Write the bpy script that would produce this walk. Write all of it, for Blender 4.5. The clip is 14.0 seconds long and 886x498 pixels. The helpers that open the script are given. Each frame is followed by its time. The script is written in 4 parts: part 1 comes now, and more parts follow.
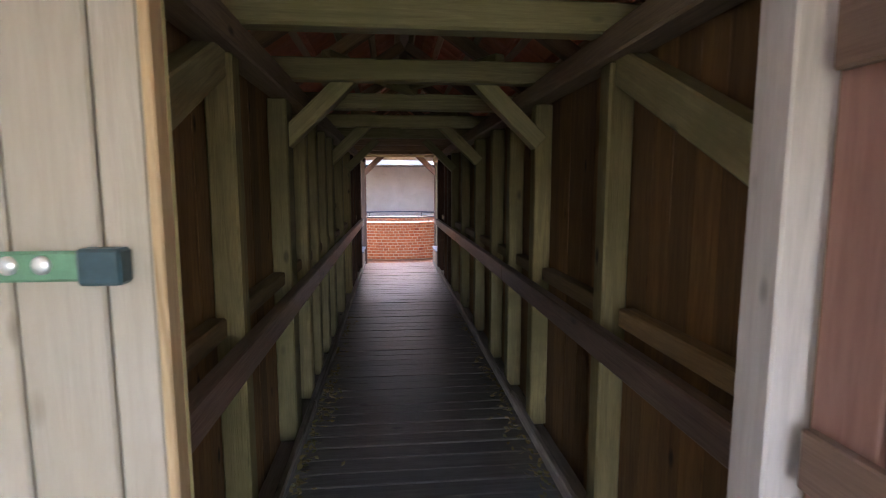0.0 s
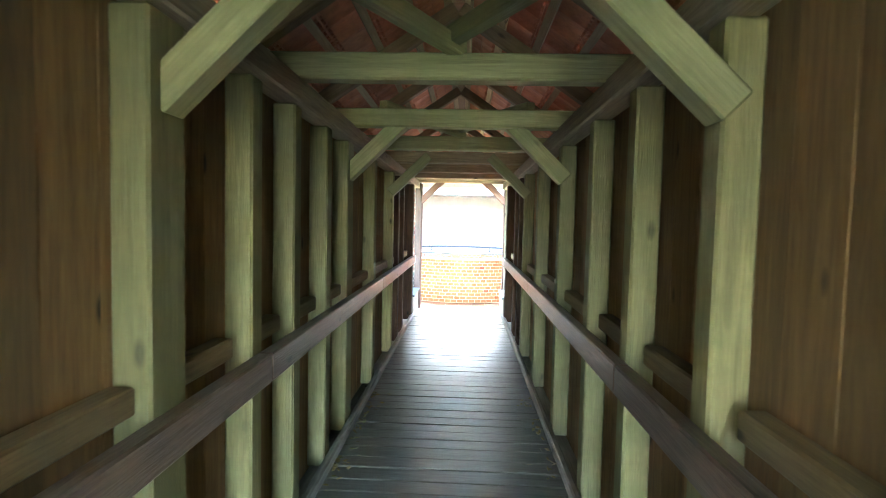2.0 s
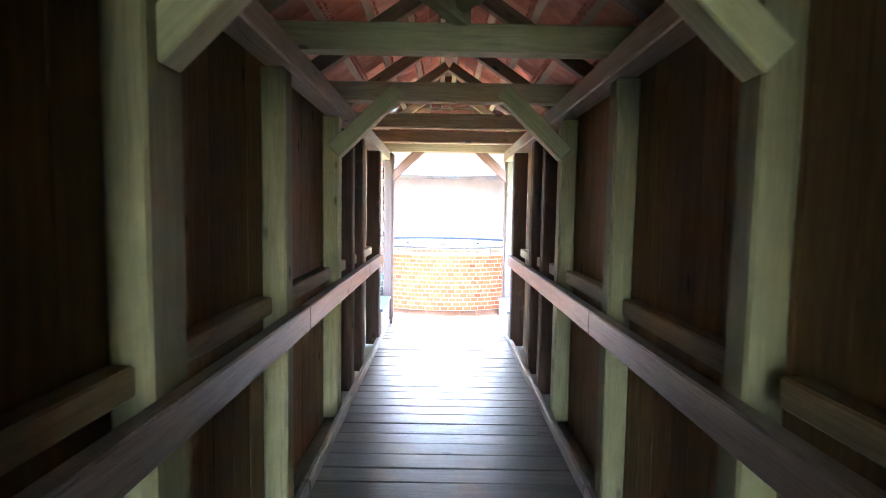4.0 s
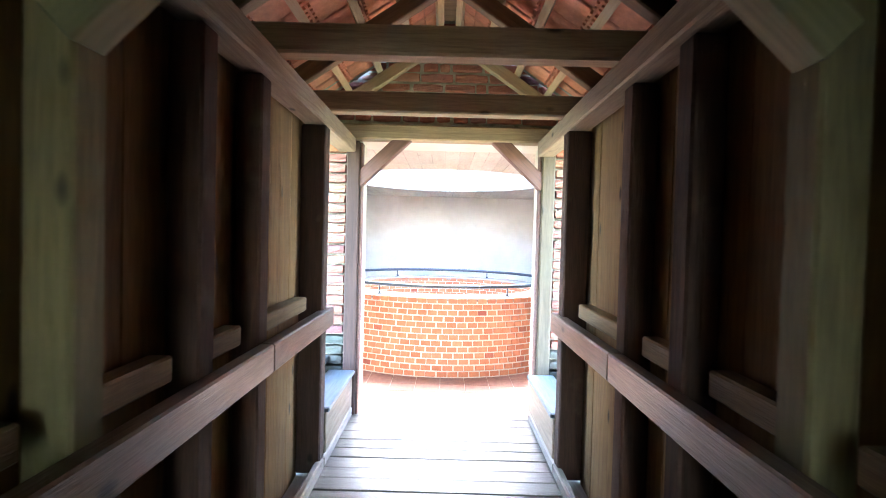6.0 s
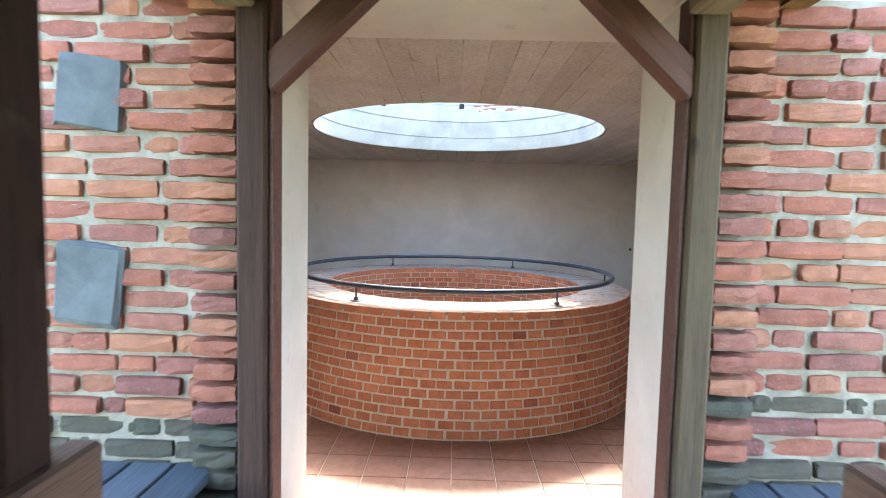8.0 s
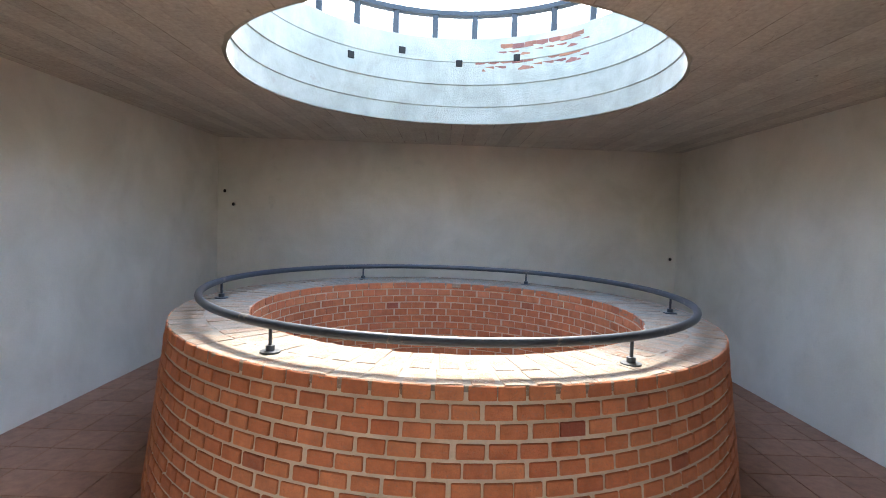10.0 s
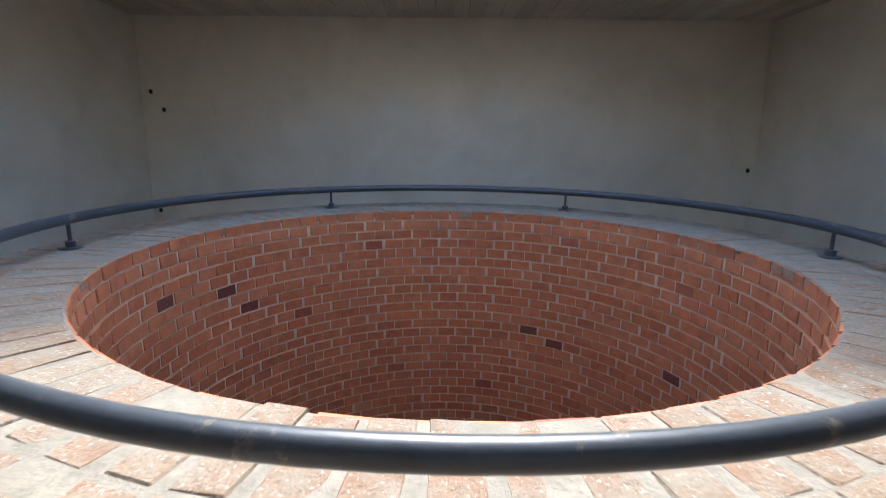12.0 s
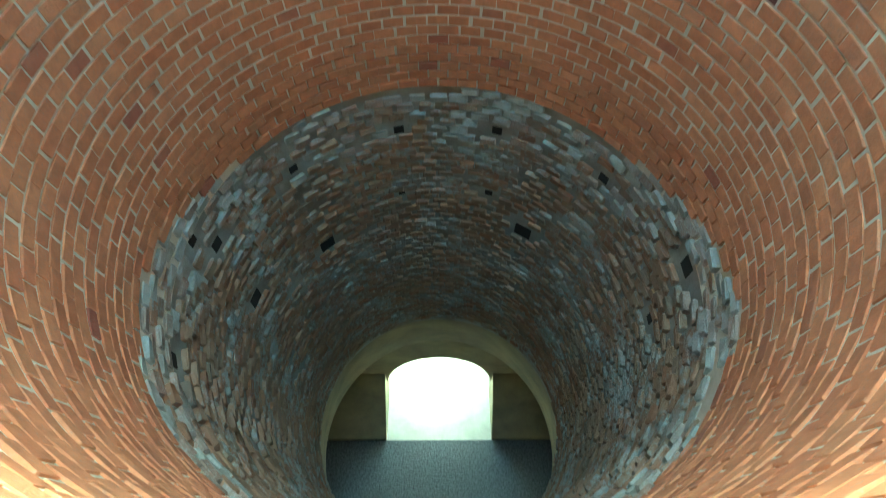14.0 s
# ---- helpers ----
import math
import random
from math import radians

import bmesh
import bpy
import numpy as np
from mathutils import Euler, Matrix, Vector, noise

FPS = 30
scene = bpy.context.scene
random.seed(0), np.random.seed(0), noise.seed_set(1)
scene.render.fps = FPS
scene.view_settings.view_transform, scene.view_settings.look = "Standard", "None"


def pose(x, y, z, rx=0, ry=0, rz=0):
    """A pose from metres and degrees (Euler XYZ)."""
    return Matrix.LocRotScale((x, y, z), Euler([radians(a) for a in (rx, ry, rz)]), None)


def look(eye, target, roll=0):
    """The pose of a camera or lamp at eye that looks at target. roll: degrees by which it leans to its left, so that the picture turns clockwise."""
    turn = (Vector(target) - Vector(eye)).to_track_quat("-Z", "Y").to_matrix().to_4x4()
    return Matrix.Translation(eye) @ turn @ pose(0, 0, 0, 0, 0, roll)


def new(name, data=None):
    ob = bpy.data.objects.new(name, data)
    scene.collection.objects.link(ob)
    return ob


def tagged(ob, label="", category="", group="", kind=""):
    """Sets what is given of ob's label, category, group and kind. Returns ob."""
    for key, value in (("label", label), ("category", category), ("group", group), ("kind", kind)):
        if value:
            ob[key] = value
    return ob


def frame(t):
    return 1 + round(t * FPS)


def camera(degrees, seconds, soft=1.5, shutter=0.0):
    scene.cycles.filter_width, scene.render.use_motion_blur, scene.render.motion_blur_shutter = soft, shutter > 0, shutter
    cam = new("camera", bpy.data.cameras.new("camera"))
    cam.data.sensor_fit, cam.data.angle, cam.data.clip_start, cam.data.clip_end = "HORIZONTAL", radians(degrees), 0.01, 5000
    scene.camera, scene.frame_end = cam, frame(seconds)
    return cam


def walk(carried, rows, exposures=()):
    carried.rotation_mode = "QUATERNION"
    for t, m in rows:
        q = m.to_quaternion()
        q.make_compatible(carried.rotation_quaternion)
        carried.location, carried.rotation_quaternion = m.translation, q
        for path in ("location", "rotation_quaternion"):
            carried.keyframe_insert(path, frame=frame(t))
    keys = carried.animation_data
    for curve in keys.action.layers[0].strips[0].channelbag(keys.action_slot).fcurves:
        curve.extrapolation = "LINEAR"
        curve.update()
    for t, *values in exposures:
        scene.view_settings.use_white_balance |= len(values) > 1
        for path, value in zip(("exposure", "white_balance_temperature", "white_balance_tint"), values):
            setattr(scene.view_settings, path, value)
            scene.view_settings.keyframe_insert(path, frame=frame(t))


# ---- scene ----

# ---------------------------------------------------------------- camera
cam = camera(81.7, 14.0, soft=0.6, shutter=0.3)
PATH = [
    (0, (-0.158, 1.199, 1.765), (0.04, 3.175, 1.528), -0.0),
    (0.5, (-0.03, 1.668, 1.772), (0.037, 3.655, 1.56), 0.7),
    (1, (0.049, 2.117, 1.726), (0.034, 4.11, 1.557), 0.6),
    (1.5, (0.07, 2.667, 1.727), (0.001, 4.662, 1.603), 1.1),
    (2, (0.103, 3.211, 1.724), (0.019, 5.206, 1.615), 1.3),
    (4.5, (-0.074, 6.571, 1.63), (-0.051, 8.565, 1.477), 0.9),
    (5, (-0.087, 7.255, 1.627), (-0.059, 9.251, 1.508), 0.9),
    (5.5, (-0.026, 7.937, 1.601), (-0.034, 9.935, 1.526), 0.9),
    (6, (0.014, 8.621, 1.62), (0.008, 10.62, 1.572), 1.5),
    (6.5, (0.027, 9.248, 1.627), (0.011, 11.247, 1.572), 1.1),
    (7, (-0.01, 9.923, 1.609), (-0.028, 11.919, 1.496), 1.1),
    (7.5, (-0.011, 10.576, 1.58), (-0.064, 12.571, 1.445), 1.0),
    (8, (-0.034, 11.202, 1.594), (-0.069, 13.197, 1.458), 1.4),
    (8.5, (0.007, 11.829, 1.599), (-0.029, 13.825, 1.48), 1.6),
    (9, (-0.008, 12.315, 1.594), (-0.02, 14.312, 1.487), 2.4),
    (11.5, (-0.057, 14.444, 1.33), (-0.051, 16.43, 1.099), 1.1),
    (12, (-0.014, 14.846, 1.332), (-0.033, 16.802, 0.914), 0.7),
    (12.5, (-0.041, 15.175, 1.333), (-0.023, 17.049, 0.632), 0.8),
    (13, (-0.065, 15.459, 1.341), (-0.049, 17.130, 0.242), 0.8),
    (13.5, (-0.003, 15.673, 1.286), (-0.000, 17.032, -0.182), 0.3),
    (14, (0.009, 15.762, 1.185), (0.023, 16.781, -0.535), 0.6),
]
# seconds, stops, kelvin, tint
EXPOSURE = [(0, 4.75, 6800, 30), (0.3, 5.85, 6700, 22), (0.6, 6.62, 6300, 14), (1, 7.12, 6400, 1), (1.5, 7.37, 6200, -4), (2, 7.32, 6000, -2),
            (4.5, 7.37, 5600, 10), (5, 7.12, 5600, 10), (5.5, 6.97, 5700, 8), (6, 6.52, 5800, 8), (6.5, 6.22, 5900, 3), (7, 5.55, 6100, 5),
            (7.5, 4.98, 6200, 7), (8, 4.32, 6600, 11), (8.5, 3.82, 6800, 11), (9, 3.99, 6750, 10), (11.5, 3.7, 6350, 7), (12, 3.38, 6250, 7),
            (12.5, 3.1, 7000, 10), (13, 3.33, 6800, 26), (13.5, 4.25, 8200, -18), (14, 4.55, 5500, -50)]
walk(cam, [(t, look(eye, goal, lean)) for t, eye, goal, lean in PATH], EXPOSURE)

# ---------------------------------------------------------------- light
SUN_UP, SUN_TURN = 48.0, 4.0
world = bpy.data.worlds.new("sky")
scene.world = world
world.use_nodes = True
wn = world.node_tree
sky = wn.nodes.new("ShaderNodeTexSky")
sky.sky_type = "NISHITA"
sky.sun_disc = False
sky.sun_elevation = radians(SUN_UP)
sky.sun_rotation = radians(SUN_TURN)
sky.dust_density, sky.air_density = 1.6, 1.0
wn.links.new(sky.outputs["Color"], wn.nodes["Background"].inputs["Color"])
wn.nodes["Background"].inputs["Strength"].default_value = 0.15
sun_data = bpy.data.lights.new("sun", "SUN")
sun_data.energy, sun_data.angle, sun_data.color = 0.85, radians(5.0), (1.0, 0.96, 0.89)
sun = new("sun", sun_data)
sun_dir = Vector((math.sin(radians(SUN_TURN)) * math.cos(radians(SUN_UP)), math.cos(radians(SUN_TURN)) * math.cos(radians(SUN_UP)), math.sin(radians(SUN_UP))))
sun.matrix_world = look(Vector((0, 17, 0)) + sun_dir * 40, (0, 17, 0))


# ---------------------------------------------------------------- materials
def base_material(name, rough=0.8, metal=0.0):
    m = bpy.data.materials.new(name)
    m.use_nodes = True
    nt = m.node_tree
    b = nt.nodes["Principled BSDF"]
    b.inputs["Roughness"].default_value, b.inputs["Metallic"].default_value = rough, metal
    return m, nt, b


def ramp(nt, fac, stops):
    r = nt.nodes.new("ShaderNodeValToRGB")
    while len(r.color_ramp.elements) < len(stops):
        r.color_ramp.elements.new(0.5)
    for e, (p, c) in zip(r.color_ramp.elements, stops):
        e.position, e.color = p, (*c, 1)
    nt.links.new(fac, r.inputs["Fac"])
    return r.outputs["Color"]


def mixed(nt, fac, a, b, mode="MIX"):
    m = nt.nodes.new("ShaderNodeMix")
    m.data_type, m.blend_type = "RGBA", mode
    for sock, v in ((m.inputs["Factor"], fac), (m.inputs["A"], a), (m.inputs["B"], b)):
        if isinstance(v, (int, float)):
            sock.default_value = v
        elif isinstance(v, tuple):
            sock.default_value = (*v, 1)
        else:
            nt.links.new(v, sock)
    return m.outputs["Result"]


def maths(nt, op, a, b=0.0):
    m = nt.nodes.new("ShaderNodeMath")
    m.operation = op
    for sock, v in ((m.inputs[0], a), (m.inputs[1], b)):
        if isinstance(v, (int, float)):
            sock.default_value = v
        else:
            nt.links.new(v, sock)
    return m.outputs[0]


def chance(nt):
    """A number of its own for each piece, be it an object or an island of a joined mesh."""
    o, g = nt.nodes.new("ShaderNodeObjectInfo"), nt.nodes.new("ShaderNodeNewGeometry")
    return maths(nt, "FRACT", maths(nt, "ADD", o.outputs["Random"], g.outputs["Random Per Island"]))


def spot(nt, scale=(1, 1, 1), shift=None):
    c, mp = nt.nodes.new("ShaderNodeTexCoord"), nt.nodes.new("ShaderNodeMapping")
    mp.inputs["Scale"].default_value = scale
    nt.links.new(c.outputs["Object"], mp.inputs["Vector"])
    if shift is not None:
        k = nt.nodes.new("ShaderNodeVectorMath")
        k.operation = "SCALE"
        k.inputs[0].default_value = (37, 53, 71)
        nt.links.new(shift, k.inputs["Scale"])
        nt.links.new(k.outputs[0], mp.inputs["Location"])
    return mp.outputs["Vector"]


def noisy(nt, vec, scale, detail=4, rough=0.6, distort=0.0):
    n = nt.nodes.new("ShaderNodeTexNoise")
    n.inputs["Scale"].default_value, n.inputs["Detail"].default_value = scale, detail
    n.inputs["Roughness"].default_value, n.inputs["Distortion"].default_value = rough, distort
    nt.links.new(vec, n.inputs["Vector"])
    return n.outputs["Fac"]


def relief(nt, b, height, strength, dist=0.01):
    n = nt.nodes.new("ShaderNodeBump")
    n.inputs["Strength"].default_value, n.inputs["Distance"].default_value = strength, dist
    nt.links.new(height, n.inputs["Height"])
    nt.links.new(n.outputs["Normal"], b.inputs["Normal"])


def wood(name, dark, light, axis, rough=0.7, stain=None, knots=True, stain_from=0.45):
    """Sawn timber with the grain along x, y or z; a tone of its own for each piece, knots and stains."""
    m, nt, b = base_material(name, rough)
    r = chance(nt)
    sc = [14.0, 14.0, 14.0]
    sc["xyz".index(axis)] = 0.9
    v = spot(nt, tuple(sc), r)
    grain = noisy(nt, v, 1.6, 6, 0.65, 1.2)
    fine = noisy(nt, v, 9.0, 3, 0.6)
    col = ramp(nt, grain, [(0.3, dark), (0.7, light)])
    col = mixed(nt, 0.35, col, ramp(nt, fine, [(0.3, dark), (0.75, light)]))
    tone = ramp(nt, r, [(0.0, (0.72, 0.72, 0.72)), (1.0, (1.18, 1.14, 1.1))])
    col = mixed(nt, 1.0, col, tone, "MULTIPLY")
    if knots:
        vk = [5.0, 5.0, 5.0]
        vk["xyz".index(axis)] = 2.2
        k = nt.nodes.new("ShaderNodeTexVoronoi")
        k.inputs["Scale"].default_value = 1.0
        nt.links.new(spot(nt, tuple(vk), r), k.inputs["Vector"])
        col = mixed(nt, ramp(nt, k.outputs["Distance"], [(0.05, (1, 1, 1)), (0.12, (0, 0, 0))]), col, tuple(c * 0.35 for c in dark))
    if stain:
        big = noisy(nt, spot(nt), 1.7, 5, 0.65)
        col = mixed(nt, ramp(nt, big, [(stain_from, (0, 0, 0)), (stain_from + 0.2, (0.8, 0.8, 0.8))]), col, stain)
    nt.links.new(col, b.inputs["Base Color"])
    relief(nt, b, maths(nt, "ADD", grain, fine), 0.5, 0.004)
    return m


def brick(name, tones, rough=0.88, dirt=(0.25, 0.2, 0.16), dirt_from=0.55, pits=0.5, rare=False):
    m, nt, b = base_material(name, rough)
    r = chance(nt)
    v = spot(nt, (1, 1, 1), r)
    last = len(tones) - 1
    col = ramp(nt, r, [((0.972 * i / (last - 1) if rare and i < last else i / last), c) for i, c in enumerate(tones)])
    fine = noisy(nt, v, 90, 5, 0.7)
    mid = noisy(nt, v, 14, 5, 0.65)
    col = mixed(nt, 1.0, col, ramp(nt, mid, [(0.25, (0.72, 0.70, 0.68)), (0.75, (1.2, 1.16, 1.12))]), "MULTIPLY")
    col = mixed(nt, ramp(nt, fine, [(dirt_from, (0, 0, 0)), (0.8, (1, 1, 1))]), col, dirt)
    nt.links.new(col, b.inputs["Base Color"])
    relief(nt, b, maths(nt, "ADD", mid, fine), pits, 0.006)
    return m


def plaster(name, light, dark, rough=0.9, scale=1.3, bump=0.25, spots=None):
    m, nt, b = base_material(name, rough)
    v = spot(nt)
    big, small = noisy(nt, v, scale, 6, 0.6, 0.4), noisy(nt, v, 60, 5, 0.7)
    col = ramp(nt, big, [(0.3, dark), (0.65, light)])
    col = mixed(nt, 0.2, col, ramp(nt, small, [(0.3, dark), (0.7, light)]))
    if spots:
        col = mixed(nt, ramp(nt, noisy(nt, v, 5, 4, 0.7), [(0.62, (0, 0, 0)), (0.74, (0.7, 0.7, 0.7))]), col, spots)
    nt.links.new(col, b.inputs["Base Color"])
    relief(nt, b, maths(nt, "ADD", maths(nt, "MULTIPLY", big, 2.0), small), bump, 0.008)
    return m


def plain(name, color, rough=0.5, metal=0.0, wear=None):
    m, nt, b = base_material(name, rough, metal)
    n = noisy(nt, spot(nt), 35, 5, 0.7)
    col = ramp(nt, n, [(0.3, tuple(c * 0.8 for c in color)), (0.7, tuple(min(1, c * 1.15) for c in color))])
    if wear:
        col = mixed(nt, ramp(nt, noisy(nt, spot(nt), 9, 6, 0.75), [(0.6, (0, 0, 0)), (0.66, (1, 1, 1))]), col, wear)
    nt.links.new(col, b.inputs["Base Color"])
    relief(nt, b, n, 0.15, 0.003)
    return m


OLIVE_D, OLIVE_L = (0.115, 0.092, 0.036), (0.28, 0.23, 0.098)
POST = wood("green_brown_timber_upright", OLIVE_D, OLIVE_L, "z", stain=(0.13, 0.112, 0.04))
BEAM_X = wood("green_brown_timber_across", (0.16, 0.135, 0.06), (0.40, 0.345, 0.175), "x", stain=(0.20, 0.182, 0.075))
HEADWOOD = wood("tan_brown_header_timber", (0.20, 0.12, 0.065), (0.45, 0.31, 0.185), "x")
PALE_X = wood("pale_brown_rafter_wood", (0.30, 0.19, 0.10), (0.52, 0.37, 0.22), "x", 0.65)
BEAM_Y = wood("grey_brown_timber_along", (0.14, 0.095, 0.055), (0.33, 0.25, 0.165), "y")
BOARD = wood("brown_wall_boards", (0.105, 0.054, 0.018), (0.26, 0.146, 0.05), "z", 0.92)
GIRT = wood("brown_girt", (0.11, 0.07, 0.03), (0.26, 0.175, 0.08), "y")
RAIL = wood("worn_handrail_wood", (0.08, 0.045, 0.032), (0.24, 0.165, 0.125), "y", 0.4)
PLANK = wood("weathered_grey_floor_planks", (0.055, 0.052, 0.045), (0.175, 0.165, 0.15), "x", 0.28)
KERB = wood("grey_kerb_timber", (0.16, 0.14, 0.12), (0.36, 0.32, 0.27), "y", 0.6)
PALE = wood("pale_new_batten_wood", (0.38, 0.26, 0.14), (0.62, 0.46, 0.28), "y", 0.65)
RAFTER = wood("brown_rafter_wood", (0.15, 0.09, 0.05), (0.30, 0.20, 0.12), "x", 0.7)
# Wood of the worn dark portal post; far bridge posts borrow it as painted shade.
WORN_AND_SHADED_POST = wood("worn_dark_and_shaded_post", (0.03, 0.014, 0.009), (0.10, 0.05, 0.032), "z", 0.92, stain=(0.17, 0.14, 0.10), stain_from=0.60)
GREYPOST = wood("weathered_grey_brown_post", (0.065, 0.04, 0.02), (0.18, 0.125, 0.07), "z", 0.85, stain=(0.10, 0.075, 0.04))
BRACEWOOD = wood("dark_red_brown_brace", (0.07, 0.028, 0.020), (0.16, 0.07, 0.048), "x", 0.6)
SILL = wood("dark_grey_sill", (0.07, 0.085, 0.095), (0.17, 0.19, 0.20), "y", 0.5)
BENCHWOOD = wood("blue_grey_painted_planks", (0.05, 0.07, 0.09), (0.12, 0.155, 0.185), "y", 0.5, knots=False)
CREAM = wood("cream_painted_boards", (0.45, 0.40, 0.315), (0.58, 0.52, 0.43), "z", 0.6, stain=(0.36, 0.30, 0.22))
CREAM_EDGE = wood("bare_worn_board_edge", (0.22, 0.14, 0.07), (0.50, 0.38, 0.22), "z", 0.7)
GREYJAMB = wood("grey_painted_jamb", (0.34, 0.32, 0.30), (0.50, 0.48, 0.46), "z", 0.6)
REDDOOR = wood("faded_red_brown_boards", (0.20, 0.10, 0.075), (0.34, 0.19, 0.15), "z", 0.7)
REDBATTEN = wood("brown_batten", (0.16, 0.10, 0.07), (0.26, 0.17, 0.12), "y", 0.7)


# Pale colour chosen to burn out like ground in full daylight.
GLARE_GROUND = plaster("pale_glare_ground", (0.62, 0.57, 0.48), (0.48, 0.43, 0.35), scale=4.0)


def cap_brick():
    """Trodden bricks under grey dust, with dark pits and flecks of white lime."""
    m, nt, b = base_material("worn_dusty_cap_brick", 0.9)
    r = chance(nt)
    v = spot(nt, (1, 1, 1), r)
    col = ramp(nt, r, [(0.0, (0.27, 0.16, 0.10)), (0.35, (0.29, 0.21, 0.15)), (0.65, (0.25, 0.14, 0.085)), (1.0, (0.28, 0.24, 0.195))])
    mid, fine, tiny = noisy(nt, v, 11, 6, 0.7, 0.5), noisy(nt, v, 48, 6, 0.75), noisy(nt, v, 95, 4, 0.7)
    col = mixed(nt, ramp(nt, mid, [(0.38, (0, 0, 0)), (0.62, (0.75, 0.75, 0.75))]), col, (0.30, 0.272, 0.225))
    col = mixed(nt, ramp(nt, fine, [(0.30, (0.85, 0.85, 0.85)), (0.42, (0, 0, 0))]), col, (0.085, 0.06, 0.05))
    col = mixed(nt, ramp(nt, tiny, [(0.58, (0, 0, 0)), (0.66, (0.85, 0.85, 0.85))]), col, (0.50, 0.47, 0.43))
    nt.links.new(col, b.inputs["Base Color"])
    relief(nt, b, maths(nt, "ADD", mid, fine), 1.0, 0.009)
    return m


NEWBRICK = brick("orange_red_brick", [(0.45, 0.158, 0.078), (0.55, 0.214, 0.105), (0.51, 0.195, 0.094), (0.47, 0.168, 0.08), (0.57, 0.236, 0.118), (0.53, 0.214, 0.107), (0.30, 0.09, 0.06)], rare=True, pits=0.8)
BURNTBRICK = brick("dark_burnt_brick", [(0.13, 0.042, 0.036), (0.18, 0.055, 0.045)], pits=0.8)
CAPBRICK = cap_brick()
OLDBRICK = brick("old_rose_red_brick", [(0.23, 0.085, 0.062), (0.33, 0.12, 0.075), (0.26, 0.105, 0.085), (0.36, 0.16, 0.09), (0.19, 0.075, 0.065)], dirt=(0.30, 0.26, 0.22), dirt_from=0.56, pits=0.8)
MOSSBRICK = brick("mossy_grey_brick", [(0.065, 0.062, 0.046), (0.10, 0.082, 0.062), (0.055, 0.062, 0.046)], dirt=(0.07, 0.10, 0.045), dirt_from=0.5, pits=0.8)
LIMEBRICK = brick("light_lime_coated_brick", [(0.40, 0.40, 0.375), (0.34, 0.33, 0.305), (0.30, 0.20, 0.15), (0.42, 0.42, 0.395)], dirt=(0.46, 0.46, 0.44), dirt_from=0.5, pits=1.0)


def shaft_brick():
    """Old red-brown bricks, smeared with grey lime in large uneven patches."""
    m, nt, b = base_material("lime_smeared_old_brick", 0.92)
    r = chance(nt)
    v = spot(nt)
    big = noisy(nt, spot(nt, (1, 1, 1.6)), 1.5, 6, 0.7, 0.8)
    fine = noisy(nt, v, 26, 6, 0.75)
    col = ramp(nt, r, [(0.0, (0.30, 0.15, 0.085)), (0.35, (0.24, 0.15, 0.10)), (0.7, (0.34, 0.20, 0.12)), (1.0, (0.20, 0.15, 0.11))])
    lime = maths(nt, "ADD", big, maths(nt, "MULTIPLY", maths(nt, "SUBTRACT", fine, 0.5), 0.55))
    col = mixed(nt, ramp(nt, lime, [(0.50, (0, 0, 0)), (0.62, (0.9, 0.9, 0.9))]), col, (0.36, 0.355, 0.33))
    nt.links.new(col, b.inputs["Base Color"])
    relief(nt, b, maths(nt, "ADD", fine, big), 1.0, 0.012)
    return m


SHAFTBRICK = shaft_brick()
MORTAR = plaster("pale_mortar", (0.66, 0.58, 0.47), (0.52, 0.45, 0.36), scale=9, bump=0.5)
LINEBED = plaster("dusty_brown_mortar", (0.72, 0.62, 0.51), (0.56, 0.46, 0.36), scale=9, bump=0.5)
CAPBED = plaster("dusty_grey_cap_mortar", (0.28, 0.255, 0.215), (0.17, 0.155, 0.13), scale=14, bump=0.5)
OLDMORTAR = plaster("old_grey_mortar", (0.42, 0.39, 0.31), (0.15, 0.14, 0.10), scale=7, bump=0.8, spots=(0.12, 0.14, 0.08))
SHAFTCOAT = plaster("grey_lime_coat", (0.42, 0.41, 0.38), (0.20, 0.15, 0.11), scale=2.4, bump=0.9, spots=(0.22, 0.11, 0.07))
SHAFTLOW = plaster("ochre_damp_masonry", (0.42, 0.33, 0.20), (0.18, 0.15, 0.11), scale=1.4, bump=0.8)
WALLPAINT = plaster("beige_wall_plaster", (0.73, 0.70, 0.63), (0.58, 0.55, 0.475), scale=1.6, bump=0.35, spots=(0.58, 0.56, 0.50))
REVEAL = plaster("smooth_pale_reveal_plaster", (0.70, 0.675, 0.595), (0.56, 0.54, 0.465), scale=1.6, bump=0.25, spots=(0.50, 0.475, 0.40))
DRUMCOAT = plaster("whitewashed_drum", (0.47, 0.47, 0.39), (0.30, 0.295, 0.235), scale=3.0, bump=0.9, spots=(0.34, 0.30, 0.25))
GRAVEL = plaster("grey_gravel", (0.19, 0.19, 0.195), (0.05, 0.05, 0.055), scale=26, bump=1.0)
GROUND = plaster("dry_grass_ground", (0.16, 0.17, 0.07), (0.10, 0.10, 0.05), scale=2.0, bump=0.6)
STONE = plaster("grey_stone", (0.13, 0.15, 0.155), (0.065, 0.08, 0.085), scale=6, bump=0.4)
FLOORTILE = brick("red_brown_floor_tile", [(0.30, 0.16, 0.105), (0.34, 0.19, 0.13), (0.27, 0.14, 0.09)], rough=0.55, dirt=(0.22, 0.15, 0.11), dirt_from=0.6, pits=0.15)
ROOFTILE = brick("red_clay_roof_tile", [(0.52, 0.20, 0.11), (0.58, 0.25, 0.15), (0.46, 0.17, 0.10)], rough=0.8, dirt=(0.42, 0.2, 0.14), dirt_from=0.6, pits=0.3)
